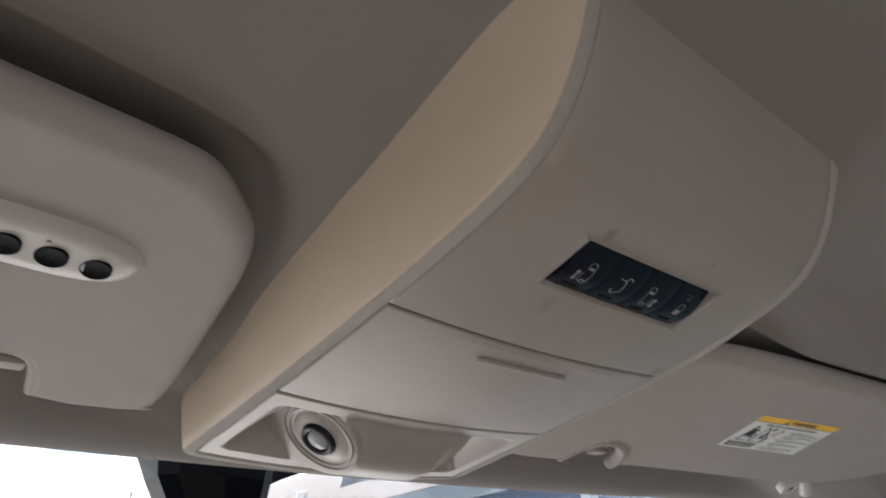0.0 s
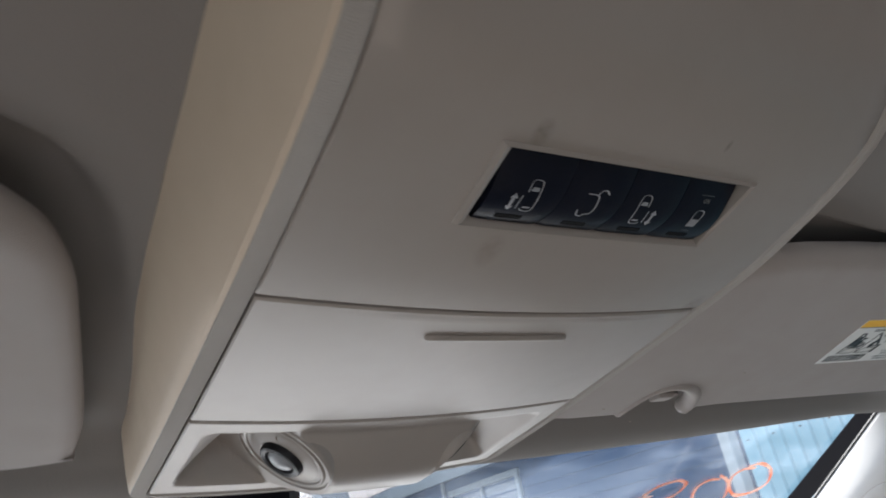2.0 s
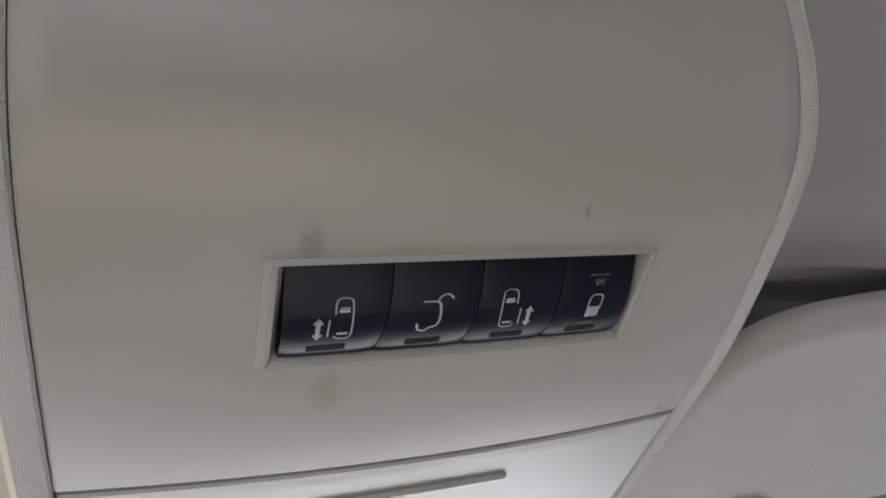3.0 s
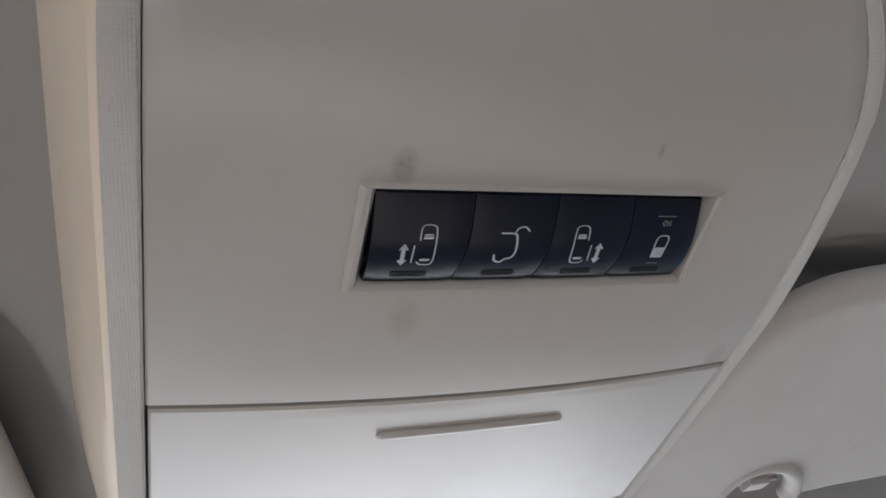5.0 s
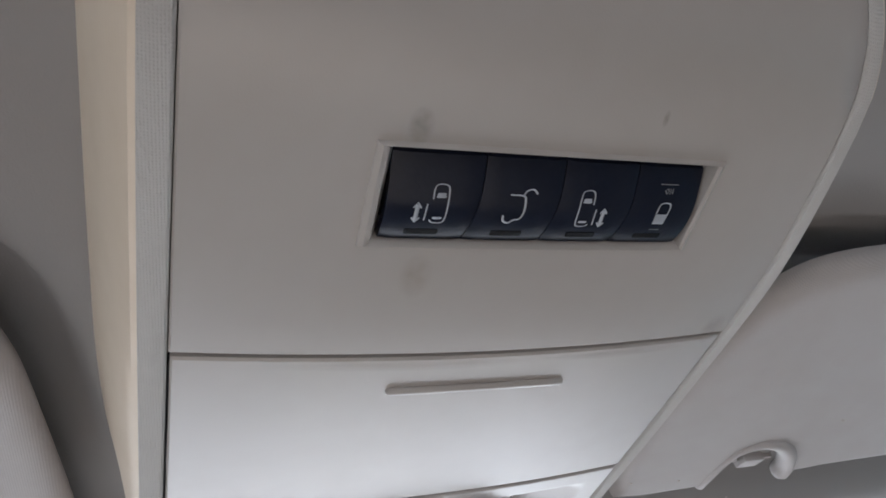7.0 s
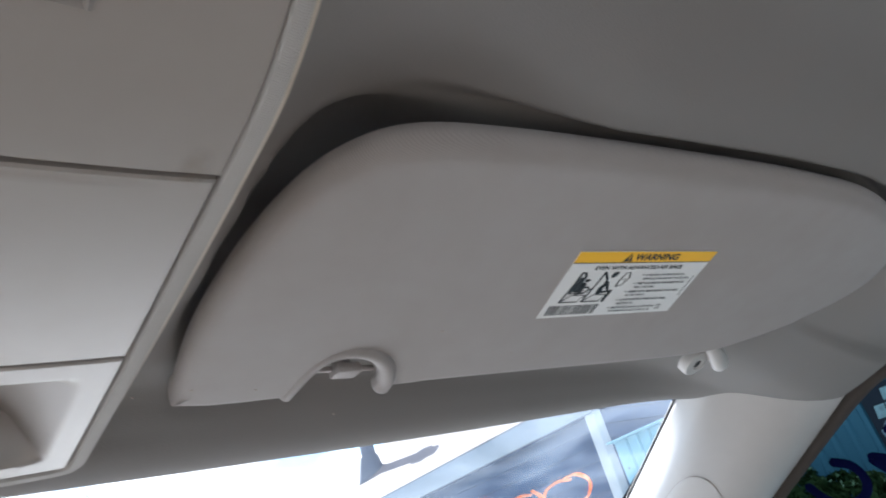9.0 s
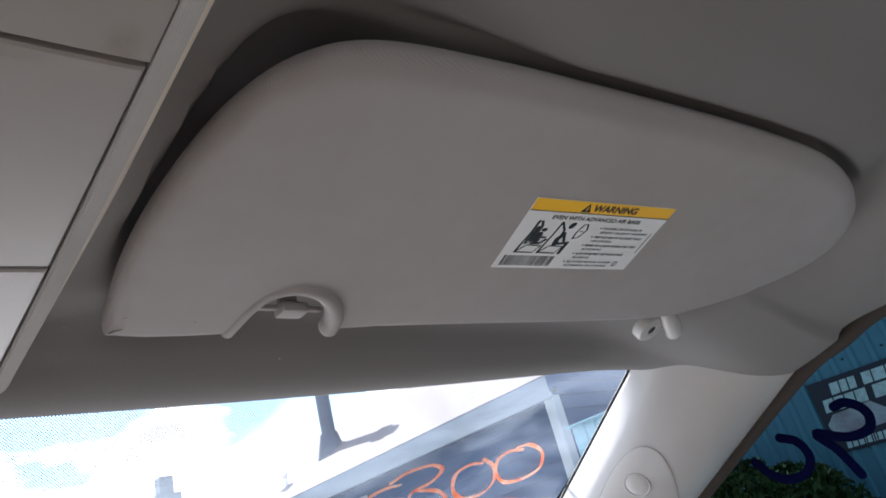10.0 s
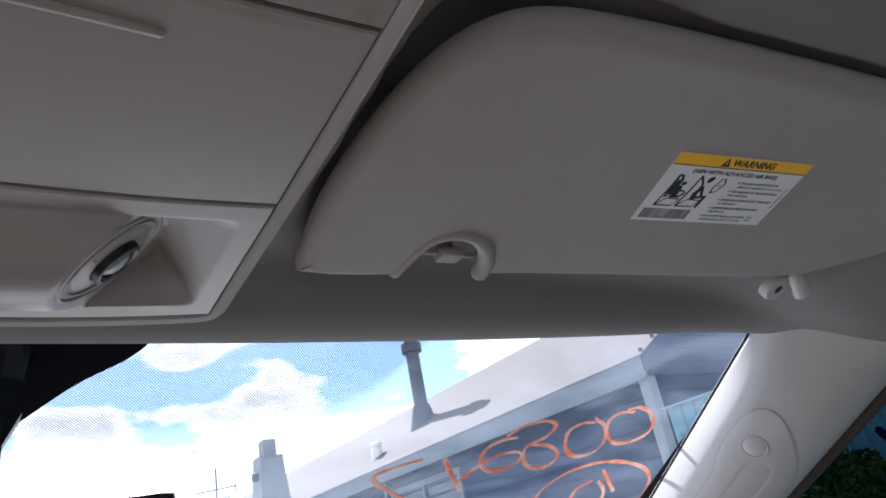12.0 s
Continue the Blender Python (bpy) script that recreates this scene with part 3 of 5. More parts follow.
def switch_bank():
    w, d = SW_X1 - SW_X0, SW_Y1 - SW_Y0
    # bezel: a rim that stands a little proud; its ends are scooped
    rows = []
    for left, right, thin, h in ((-0.0016, -0.0012, -0.0009, 0.0010), (-0.0010, -0.0006, -0.0005, -0.0005), (0.0004, 0.0004, 0.0000, -0.0012), (0.0020, 0.0013, 0.0003, -0.0006), (0.0038, 0.0020, 0.0006, 0.0030), (0.0040, 0.0022, 0.0007, 0.009)):
        ring = [(left, thin), (w - right, thin), (w + 0.0006 - right, d - thin), (left, d - thin)]
        pts = []
        for (u0, v0), (u1, v1) in zip(ring, ring[1:] + ring[:1]):
            for i in range(8):
                pts.append(switch_lift(u0 + (u1 - u0) * i / 8, v0 + (v1 - v0) * i / 8, h))
        rows.append(pts)
    part("bezel", skin(rows, True)[0], GREIGE, console, "pale raised bezel round the switches")
    panel = bmesh.new()
    plate(rect(0.004, 0.001, w - 0.006, d - 0.001), lambda u, v, h: switch_lift(u, v, 0.0088 + h), 0.001, panel)
    part("switch_plate", panel, BLACK_MATT, console, smooth=False)
    inner0, inner1 = 0.0040, w - 0.0022
    edges = [inner0 + (inner1 - inner0) * f for f in (0.0, 0.272, 0.520, 0.768, 1.0)]

    def face(v):
        # rocker faces hang lowest a little behind the front edge and curve up into the bezel at the rear
        return float(np.interp(v, FACE_V, FACE_H))

    def lean(v):
        return -0.0030 * smooth(0.010, 0.034, v)

    for i in range(4):
        u0, u1 = edges[i] + 0.00016, edges[i + 1] - 0.00016
        vs = list(np.linspace(0.0034, 0.0275, 25))
        rows = []
        for j, v in enumerate(vs):
            s0, s1 = (0.0 if i == 0 else lean(v)), lean(v) * (1.0 if i < 3 else 0.35)
            us = list(np.linspace(u0 + s0, u1 + s1, 9))
            h = face(v) + (0.004 if j == 0 else 0.0018 if j == len(vs) - 1 else 0)
            row = [switch_lift(us[0], v, h + 0.003)] + [switch_lift(u, v, h + 0.00030 * (k in (0, 8))) for k, u in enumerate(us)] + [switch_lift(us[-1], v, h + 0.003)]
            rows.append(row)
        button = part("switch", skin(rows)[0], SWITCH, console, "black rocker switch with a white symbol")
        cu = (u0 + u1) / 2 - 0.0012
        on = lambda u, v, h: switch_lift(u, v, face(v) - 0.00012 + h)
        slot = bmesh.new()
        plate([(cu - 0.0046 + 0.0006 * math.cos(a) + (0.0082 if math.cos(a) > 0 else 0), 0.0234 + 0.00105 * math.sin(a)) for a in (k * math.pi / 6 + 0.01 for k in range(12))], on, 0.0004, slot)
        part("indicator", slot, SLOT, button)

        def strokes(lines, width, mat=ICON):
            bm = bmesh.new()
            for line in lines:
                pts = [on(cu + a * 0.80 + 0.0004, 0.0153 + b * 0.86, 0) for a, b in line]
                tube(pts, width * 0.92, sides=6, flat=0.35, bm=bm)
            part("symbol", bm, mat, button)

        def curve(*pts):
            return [(p.x, p.y) for p in spline([(x, y, 0) for x, y in pts], 5)]

        if i in (0, 2):
            f = 1 if i == 0 else -1
            # car from above, one side open, with the sliding door beside it and a two-headed arrow
            car = curve((0.0004 * f, -0.0018), (0.0005 * f, -0.0044), (0.0016 * f, -0.0055), (0.0044 * f, -0.0054), (0.0054 * f, -0.0042), (0.0056 * f, 0.0006), (0.0054 * f, 0.0044), (0.0044 * f, 0.0056), (0.0016 * f, 0.0056), (0.0004 * f, 0.0048))
            strokes([car, [(-0.0012 * f, -0.0002), (-0.0014 * f, 0.0048)]], 0.00024)
            strokes([[(0.0020 * f, -0.0030), (0.0040 * f, -0.0030)], [(0.0018 * f, -0.0024), (0.0042 * f, -0.0024)]], 0.0006)
            strokes([[(0.0016 * f, 0.0040), (0.0040 * f, 0.0040)]], 0.0005)
            strokes([[(-0.0044 * f, 0.0004), (-0.0044 * f, 0.0046)]], 0.0006)
            strokes([[(-0.0056 * f, 0.0008), (-0.0044 * f, -0.0006), (-0.0032 * f, 0.0008)], [(-0.0056 * f, 0.0042), (-0.0044 * f, 0.0056), (-0.0032 * f, 0.0042)]], 0.00032)
        elif i == 1:
            # rear hatch with its raised lid
            hatch = curve((-0.0046, 0.0026), (-0.0040, 0.0044), (-0.0020, 0.0050), (-0.0006, 0.0040), (0.0016, 0.0034), (0.0026, 0.0014), (0.0024, -0.0020), (0.0014, -0.0034), (-0.0032, -0.0036))
            lid = curve((0.0012, -0.0034), (0.0024, -0.0048), (0.0046, -0.0052), (0.0062, -0.0042))
            strokes([hatch, lid], 0.00034)
        else:
            # padlock-like door mark below a ruled line with a short word
            strokes([curve((-0.0016, 0.0004), (-0.0010, -0.0020), (0.0002, -0.0028), (0.0028, -0.0028), (0.0036, -0.0018), (0.0032, 0.0006))], 0.00028)
            strokes([[(-0.0014, 0.0010 + 0.0007 * k), (0.0030 - 0.0001 * k, 0.0010 + 0.0007 * k)] for k in range(5)], 0.0005)
            strokes([[(0.0004, 0.0022), (0.0004, 0.0026)], [(0.0014, 0.0022), (0.0014, 0.0026)]], 0.0003, SLOT)
            strokes([[(-0.0026, -0.0082), (0.0046, -0.0082)], curve((-0.0002, -0.0064), (0.0006, -0.0070), (0.0012, -0.0064), (0.0006, -0.0056), (-0.0002, -0.0064)), [(0.0018, -0.0056), (0.0018, -0.0070), (0.0030, -0.0056), (0.0030, -0.0070)], [(-0.0016, 0.0064), (0.0024, 0.0064)]], 0.0002, ICON_GREY)


switch_bank()


def smudge_material(name, color, strength):
    """Soft-edged stain: clear at its rim."""
    m = bpy.data.materials.new(name)
    m.use_nodes = True
    n, l = m.node_tree.nodes, m.node_tree.links
    b, out = n["Principled BSDF"], n["Material Output"]
    b.inputs["Base Color"].default_value = (*color, 1)
    b.inputs["Roughness"].default_value = 0.8
    co, mp, no, gr, mul = n.new("ShaderNodeTexCoord"), n.new("ShaderNodeMapping"), n.new("ShaderNodeTexNoise"), n.new("ShaderNodeTexGradient"), n.new("ShaderNodeMath")
    mp.inputs["Location"].default_value, mp.inputs["Scale"].default_value = (-1, -1, 0), (2, 2, 0)
    gr.gradient_type = "SPHERICAL"
    no.inputs["Scale"].default_value, no.inputs["Detail"].default_value = 3.0, 4
    mul.operation = "MULTIPLY"
    sc = n.new("ShaderNodeMath")
    sc.operation, sc.use_clamp = "MULTIPLY", True
    sc.inputs[1].default_value = strength
    tr, mix = n.new("ShaderNodeBsdfTransparent"), n.new("ShaderNodeMixShader")
    l.new(co.outputs["Generated"], mp.inputs["Vector"])
    l.new(mp.outputs["Vector"], gr.inputs["Vector"])
    l.new(co.outputs["Generated"], no.inputs["Vector"])
    l.new(gr.outputs["Fac"], mul.inputs[0])
    l.new(no.outputs["Fac"], mul.inputs[1])
    l.new(mul.outputs[0], sc.inputs[0])
    l.new(sc.outputs[0], mix.inputs["Fac"])
    l.new(tr.outputs["BSDF"], mix.inputs[1])
    l.new(b.outputs["BSDF"], mix.inputs[2])
    l.new(mix.outputs["Shader"], out.inputs["Surface"])
    return m


GRIME = smudge_material("grey_grime", (0.17, 0.155, 0.145), 0.7)
RUST = smudge_material("brown_grime", (0.28, 0.20, 0.145), 0.40)


def smudges():
    """Worn grimy touches round the switches and along the door's edge."""
    for x, y, rx, ry, mat in ((-0.0400, -0.0740, 0.0035, 0.0050, GRIME), (-0.0315, -0.0310, 0.0050, 0.0080, RUST), (0.0260, -0.0805, 0.0010, 0.0024, GRIME),
                              (-0.02, 0.0035, 0.05, 0.0030, RUST), (0.05, 0.0035, 0.03, 0.0026, RUST), (0.086, -0.004, 0.005, 0.008, RUST)):
        rows = [[(x + rx * u, y + ry * v, console_z(x + rx * u, y + ry * v) - 0.00025) for u in np.linspace(-1, 1, 9)] for v in np.linspace(-1, 1, 9)]
        part("smudge", skin(rows)[0], mat, console, "soft grimy smudge")


smudges()


def console_bin():
    xs = np.linspace(-SEAM + 0.0006, SEAM - 0.0006, 23)
    ys = np.linspace(0.0010, 0.0865, 14)
    door = part("bin_door", skin(panel_rows(xs, ys, console_z))[0], GREIGE, console, "smooth greige drop-down storage door")
    ridge = [(x, 0.0158 + 0.0005 * (x / 0.03) ** 2, console_z(x, 0.0158) - 0.0002) for x in np.linspace(-0.0285, 0.0325, 13)]
    part("pull_ridge", tube(ridge, 0.0017, sides=10, flat=0.9), GREIGE, door, "raised finger ridge")
    # black sheet added behind the joints so their gaps read as shade
    rows = [[(x, y, console_z(x, y) + 0.0052) for x in np.linspace(-SEAM, SEAM, 9)] for y in np.linspace(-0.004, 0.092, 12)]
    part("bin_tray", skin(rows)[0], BLACK_MATT, console, "black backing sheet that darkens the joint gaps")


console_bin()

LAMP_Y0, LAMP_Y1 = 0.0975, 0.1630


LAMP_MID = -0.0015
BULGE = spline([(y, d, 0) for y, d in ((0.0970, 0.0), (0.0985, -0.0004), (0.1005, -0.0026), (0.1045, -0.0068), (0.1110, -0.0125), (0.1165, -0.0153), (0.1230, -0.0166), (0.1320, -0.0160),
                (0.1440, -0.0120), (0.1540, -0.0060), (0.1600, -0.0012), (0.1630, 0.0), (0.1800, 0.0))], 6)
BULGE_Y, BULGE_D = [p.x for p in BULGE], [p.y for p in BULGE]


def lamp_frame(side):
    n = Vector((0.66 * side, -0.05, -0.75)).normalized()
    return Vector((LAMP_MID + 0.0440 * side, 0.1255, 1.4757)), n


def lamp_z(x, y):
    """The housing's face: a rounded bar between the lamps, and a pocket outside each lamp."""
    a = abs(x - LAMP_MID)
    rim = console_z(x, y)
    bar = rim + float(np.interp(y, BULGE_Y, BULGE_D))
    foot = float(np.interp(y, (LAMP_Y0, LAMP_Y1), (0.040, 0.012)))
    slant = min(1.0, max(0.0, (0.0845 - a) / foot))
    depth = 0.021 * (0.75 * slant + 0.25 * smooth(0.0, 1.0, slant)) * smooth(LAMP_Y0, LAMP_Y0 + 0.008, y) * smooth(LAMP_Y1, LAMP_Y1 - 0.007, y)
    pocket = rim + depth
    c, n = lamp_frame(1)
    slope = c.z + 0.0016 + (0.66 * (a - 0.0440) - 0.05 * (y - c.y)) / 0.75
    return min(pocket, max(bar, slope))


def lamp_housing():
    xs = sorted(set(list(np.linspace(-SEAM + 0.0006, SEAM - 0.0006, 150))))
    ys = sorted(set(list(np.linspace(0.0885, 0.1725, 80))))
    rows = panel_rows(xs, ys, lamp_z)
    part("lamp_housing", skin(rows)[0], RIM, console, "pale grey housing with two wells for reading lamps")


lamp_housing()


def reading_lamp(side):
    c, n = lamp_frame(side)
    m = Matrix.Translation(c) @ n.to_track_quat("Z", "Y").to_matrix().to_4x4()
    ring = part("lamp_ring", revolve([(0.0248, -0.0060), (0.0247, -0.0024), (0.0244, -0.0012), (0.0238, -0.0003), (0.0232, -0.0002), (0.0227, -0.0010), (0.0223, -0.0042), (0.0217, -0.0042), (0.0212, -0.0010), (0.0206, -0.0001), (0.0196, -0.0004), (0.0191, -0.0018),
                                      (0.0186, -0.0020), (0.0181, -0.0014), (0.0165, -0.0006), (0.0112, 0.0004), (0.0102, -0.0002)], m, 56), RIM, console, "pale grooved swivel ring of a reading lamp")
    part("lamp_barrel", revolve([(0.0106, -0.0010), (0.0104, 0.0022), (0.0099, 0.0031), (0.0088, 0.0034), (0.0074, 0.0028), (0.0067, 0.0012), (0.0064, -0.002)], m), BLACK, ring, "glossy black barrel")
    part("lens", revolve([(0.0068, 0.0008), (0.0061, 0.0024), (0.0040, 0.0036), (0.0001, 0.0041)], m), LENS, ring, "frosted lamp lens")
    for a in (40, 220):
        p = [m @ Vector((r * math.cos(radians(a)), r * math.sin(radians(a)), 0.0001)) for r in (0.0142, 0.0160)]
        part("index_mark", tube(p, 0.00028, up=n, sides=6), TAUPE, ring)


reading_lamp(-1)
reading_lamp(1)


# the console sits a touch askew in the roof
for ob in console.children_recursive:
    for v in ob.data.vertices:
        if v.co.x > 0:
            v.co.x *= 1 - 0.07 * smooth(-0.02, -0.09, v.co.y) * smooth(0.055, 0.085, v.co.x)
        v.co.x -= 0.036 * v.co.y


# ---------------------------------------------------------------- sun visors
def visor_solid(side):
    pts = [Vector((x, y, 0)) for x, y in (OUTLINE if side > 0 else DRIVER_OUTLINE)]
    n = len(pts)
    normals = []
    for i in range(n):
        t = pts[(i + 1) % n] - pts[i - 1]
        normals.append(Vector((t.y, -t.x, 0)).normalized())
    area = sum(pts[i].x * pts[(i + 1) % n].y - pts[(i + 1) % n].x * pts[i].y for i in range(n))
    out = 1 if area > 0 else -1
    rows = []
    for inset, h in ((0.006, 0.0145), (0.0015, 0.0125), (0.0, 0.009), (0.0, 0.006), (0.0012, 0.0028), (0.0036, 0.0008), (0.0075, 0.0), (0.0115, 0.0)):
        row = []
        for p, nn in zip(pts, normals):
            tight = 0.3 if 0.17 < p.x < 0.25 and p.y > 0.10 else 0.45 if nn.y * out > 0.75 else 1.0
            q = p - nn * (inset * out * tight)
            row.append((q.x * side, q.y, visor_z(q.x, q.y) + h))
        rows.append(row)
    bm, grid = skin(rows, True)
    for ring in (grid[0], grid[-1]):
        for tri in geometry.tessellate_polygon([[Vector((v.co.x, v.co.y, 0)) for v in ring]]):
            corners = [ring[i] for i in tri]
            if len(set(corners)) == 3:
                bm.faces.new(corners)
    return bm


def visor_arch(side):
    """Moulded lip round the finger opening, thicker at the outer end."""
    pts = [Vector(((p.x + (0.0 if side > 0 else 0.012)) * side, p.y + (0.0 if side > 0 else 0.005), visor_z(p.x, p.y) + 0.0022)) for p in spline([(x, y, 0) for x, y in ARCH], 6)]
    n = len(pts)
    radii = [0.0050 - 0.0020 * smooth(0.2, 0.8, i / n) for i in range(n)]
    return tube(pts, radii, sides=12, flat=1.15)


def visor(side, label):
    v = thing("sun_visor", label, "sun visor", group="sun visors")
    part("pad", visor_solid(side), VINYL, v)
    part("finger_lip", visor_arch(side), VINYL, v, "pale moulded lip round the clip opening")
    return v


passenger = visor(1, "grey-beige vinyl sun visor folded up, with a warning label")
driver = visor(-1, "grey-beige vinyl sun visor folded up, with a three-button remote pod")


def visor_clip(side):
    """White clip on the lining in which the visor's edge rests."""
    c = thing("visor_clip", "off-white plastic visor clip screwed to the roof lining", "clip", group="visor clips")
    z = visor_z(0.2, 0.13)
    bm = bmesh.new()
    box(bm, (0.184, 0.108, z + 0.026), (0.224, 0.148, z + 0.040), 0.001)
    box(bm, (0.2075, 0.112, z + 0.010), (0.2135, 0.1262, z + 0.0265), 0.0008)
    for v in bm.verts:
        v.co.x *= side
    part("base", bm, TAUPE, c, "taupe base plate")
    bm = bmesh.new()
    box(bm, (0.1975, 0.128, z + 0.002), (0.2115, 0.1385, z + 0.0075), 0.0018)
    box(bm, (0.183, 0.1335, z + 0.005), (0.222, 0.136, z + 0.0075), 0.0006)
    box(bm, (0.2000, 0.1335, z + 0.0070), (0.2090, 0.1380, z + 0.0270), 0.0008)
    for v in bm.verts:
        v.co.x *= side
    part("clip_tab", bm, VINYL, c)


visor_clip(1)
visor_clip(-1)


def visor_pivot(side):
    """Bracket by the windshield corner: an eyelet plate and a rounded hook."""
    b = thing("visor_bracket", "off-white plastic visor bracket with an eyelet and a rounded hook", "bracket", group="visor brackets")
    m = Matrix.Translation((0.480 * side, 0.113, 1.4812)) @ pose(0, 0, 0, 180 - 26, 0, 0) @ Matrix.Scale(0.74, 4)
    prof = [(0.0001, -0.003), (0.0001, 0.0012), (0.0052, 0.0016), (0.0062, 0.0030), (0.0100, 0.0030), (0.0142, 0.0018), (0.0155, -0.0008), (0.0155, -0.008)]
    part("eyelet", revolve(prof, m, 28), WHITE_PLASTIC, b)
    # flat black disc paints the darkness inside the eyelet's hole
    part("screw_recess", revolve([(0.0046, 0.0018), (0.0001, 0.0019)], m, 20), BLACK_MATT, b)
    hook = spline([(0.482, 0.098, 1.4870), (0.491, 0.102, 1.4820), (0.500, 0.1065, 1.4788), (0.508, 0.1130, 1.4785)], 5)
    part("hook", tube([(p.x * side, p.y, p.z) for p in hook], [0.0052 + 0.0014 * math.sin(i / 15 * math.pi) for i in range(len(hook))], sides=12), WHITE_PLASTIC, b)


visor_pivot(1)
visor_pivot(-1)


def visor_lift(cx, cy, deg, side=1):
    """Places (u, v, h) on the visor's underside: u along, v towards the windshield, h up."""
    a = radians(deg)

    def lift(u, v, h):
        x, y = cx + u * math.cos(a) - v * math.sin(a), cy + u * math.sin(a) + v * math.cos(a)
        return Vector((x, y, visor_z(x, y) + h))
    return lift


def warning_label():
    t = thing("warning_label", "white air bag warning sticker with a yellow header on the visor", "label")
    place = visor_lift(0.3287, 0.0428, -10.7)
    lift = lambda u, v, h: place(u * 0.963, v * 1.105, h)
    W, D = 0.0485, 0.0220
    part("paper", plate(rect(-W, -D, W, D), lambda u, v, h: lift(u, v, -0.0003 + h), 0.0006), PAPER, t, smooth=False)
    at = lambda k: (lambda u, v, h: lift(u, v, -0.0003 - 0.00012 * k + h))
    part("header", plate(rect(-W, -D, W, -D + 0.0066), at(1), 0.0001), YELLOW, t, "yellow header band", smooth=False)
    part("rule", plate(rect(-W, -D + 0.0066, W, -D + 0.0072), at(1), 0.0001), INK, t, smooth=False)
    ex, ey = lift(1, 0, 0) - lift(0, 0, 0), lift(0, -1, 0) - lift(0, 0, 0)
    ez = ex.cross(ey).normalized()

    def on(u, v):
        return Matrix.Translation(lift(u, v, -0.00055)) @ Matrix((ex.normalized(), ey.normalized(), ez)).transposed().to_4x4()
    lettering("WARNING", 0.0062, on(0.0060, -0.0185), "heading", INK, t, 0.0, 0.00016)
    lettering("EVEN WITH ADVANCED AIR BAGS", 0.00385, on(-0.0010, -0.0118), "subheading", INK, t, 0.0, 0.00004)
    part("alert_triangle", plate([(-0.0170, -0.0160), (-0.0106, -0.0160), (-0.0138, -0.0212)], at(2), 0.0001), INK, t, smooth=False)
    part("alert_mark", plate(rect(-0.0141, -0.0194, -0.0135, -0.0170), at(3), 0.0001), YELLOW, t, smooth=False)
    # pictogram: two seats with plain shapes on them and a cushion in front
    base = [([(-0.0062, 0.0112), (0.0056, 0.0112), (0.0082, 0.0066), (-0.0010, 0.0064), (-0.0062, 0.0112)], 0.00045), ([(-0.0062, 0.0112), (-0.0040, -0.0010), (-0.0032, -0.0090)], 0.00045)]
    booster = [([(-0.0034, -0.0084), (-0.0014, -0.0088), (0.0004, -0.0060), (0.0000, 0.0040), (-0.0030, 0.0056), (-0.0036, -0.0030), (-0.0034, -0.0084)], 0.0006), ([(-0.0012, -0.0050), (-0.0014, 0.0030)], 0.0009), ([(0.0008, 0.0052), (0.0062, 0.0050), (0.0084, 0.0026)], 0.0009),
               ([(0.0022, -0.0010), (0.0026, 0.0034)], 0.0014), ([(0.0030, 0.0010), (0.0072, 0.0012)], 0.0006), ([(0.0030, -0.0036), (0.0034, -0.0034)], 0.0013)]
    sitter = [([(-0.0032, -0.0090), (0.0014, -0.0040), (0.0020, 0.0040)], 0.0005), ([(0.0030, -0.0016), (0.0010, 0.0020), (0.0016, 0.0052)], 0.0013), ([(0.0036, -0.0010), (0.0062, 0.0030)], 0.0006), ([(0.0016, 0.0052), (0.0094, 0.0040)], 0.0010), ([(0.0094, 0.0040), (0.0088, 0.0112)], 0.0008), ([(0.0044, -0.0066), (0.0050, -0.0076)], 0.0017)]
    for u0, what in ((-0.0345, booster), (-0.0195, sitter)):
        bm = bmesh.new()
        for line, r in base + what:
            tube([lift(u0 + u, v, -0.00035) for u, v in line], r * 1.45, sides=6, flat=0.15, bm=bm)
        part("pictogram", bm, INK, t)
    bm = bmesh.new()
    tube([lift(-0.0062 + u, -0.0030 + v, -0.00035) for u, v in ((-0.0026, 0.0040), (-0.0030, 0.0000), (-0.0012, -0.0052), (0.0012, -0.0054), (0.0030, -0.0020), (0.0008, 0.0030), (-0.0026, 0.0040))], 0.00052, sides=6, flat=0.2, bm=bm)
    tube([lift(-0.0062 + u, -0.0030 + v, -0.00035) for u, v in ((-0.0008, -0.0006), (0.0006, -0.0010))], 0.0005, sides=6, flat=0.2, bm=bm)
    part("pictogram", bm, INK, t)
    bars = bmesh.new()
    u = -0.0450
    while u < -0.0105:
        w = random.choice((0.0005, 0.0006, 0.0009, 0.0012))
        plate(rect(u, 0.0134, u + w, 0.0202), at(1), 0.0001, bars)
        u += w + random.choice((0.0005, 0.0006, 0.0009))
    tagged(part("barcode", bars, INK, t, smooth=False), kind="stuff")
    # five points of two short lines each
    points = (("CHILDREN CAN BE KILLED OR", "SERIOUSLY INJURED BY THE AIR BAG."), ("THE BACK SEAT IS THE SAFEST PLACE", "FOR CHILDREN."), ("NEVER PUT A REAR-FACING CHILD SEAT", "IN THE FRONT."), ("ALWAYS USE SEAT BELTS AND CHILD", "RESTRAINTS."), ("SEE OWNER'S MANUAL FOR MORE", "INFORMATION ABOUT AIR BAGS."))
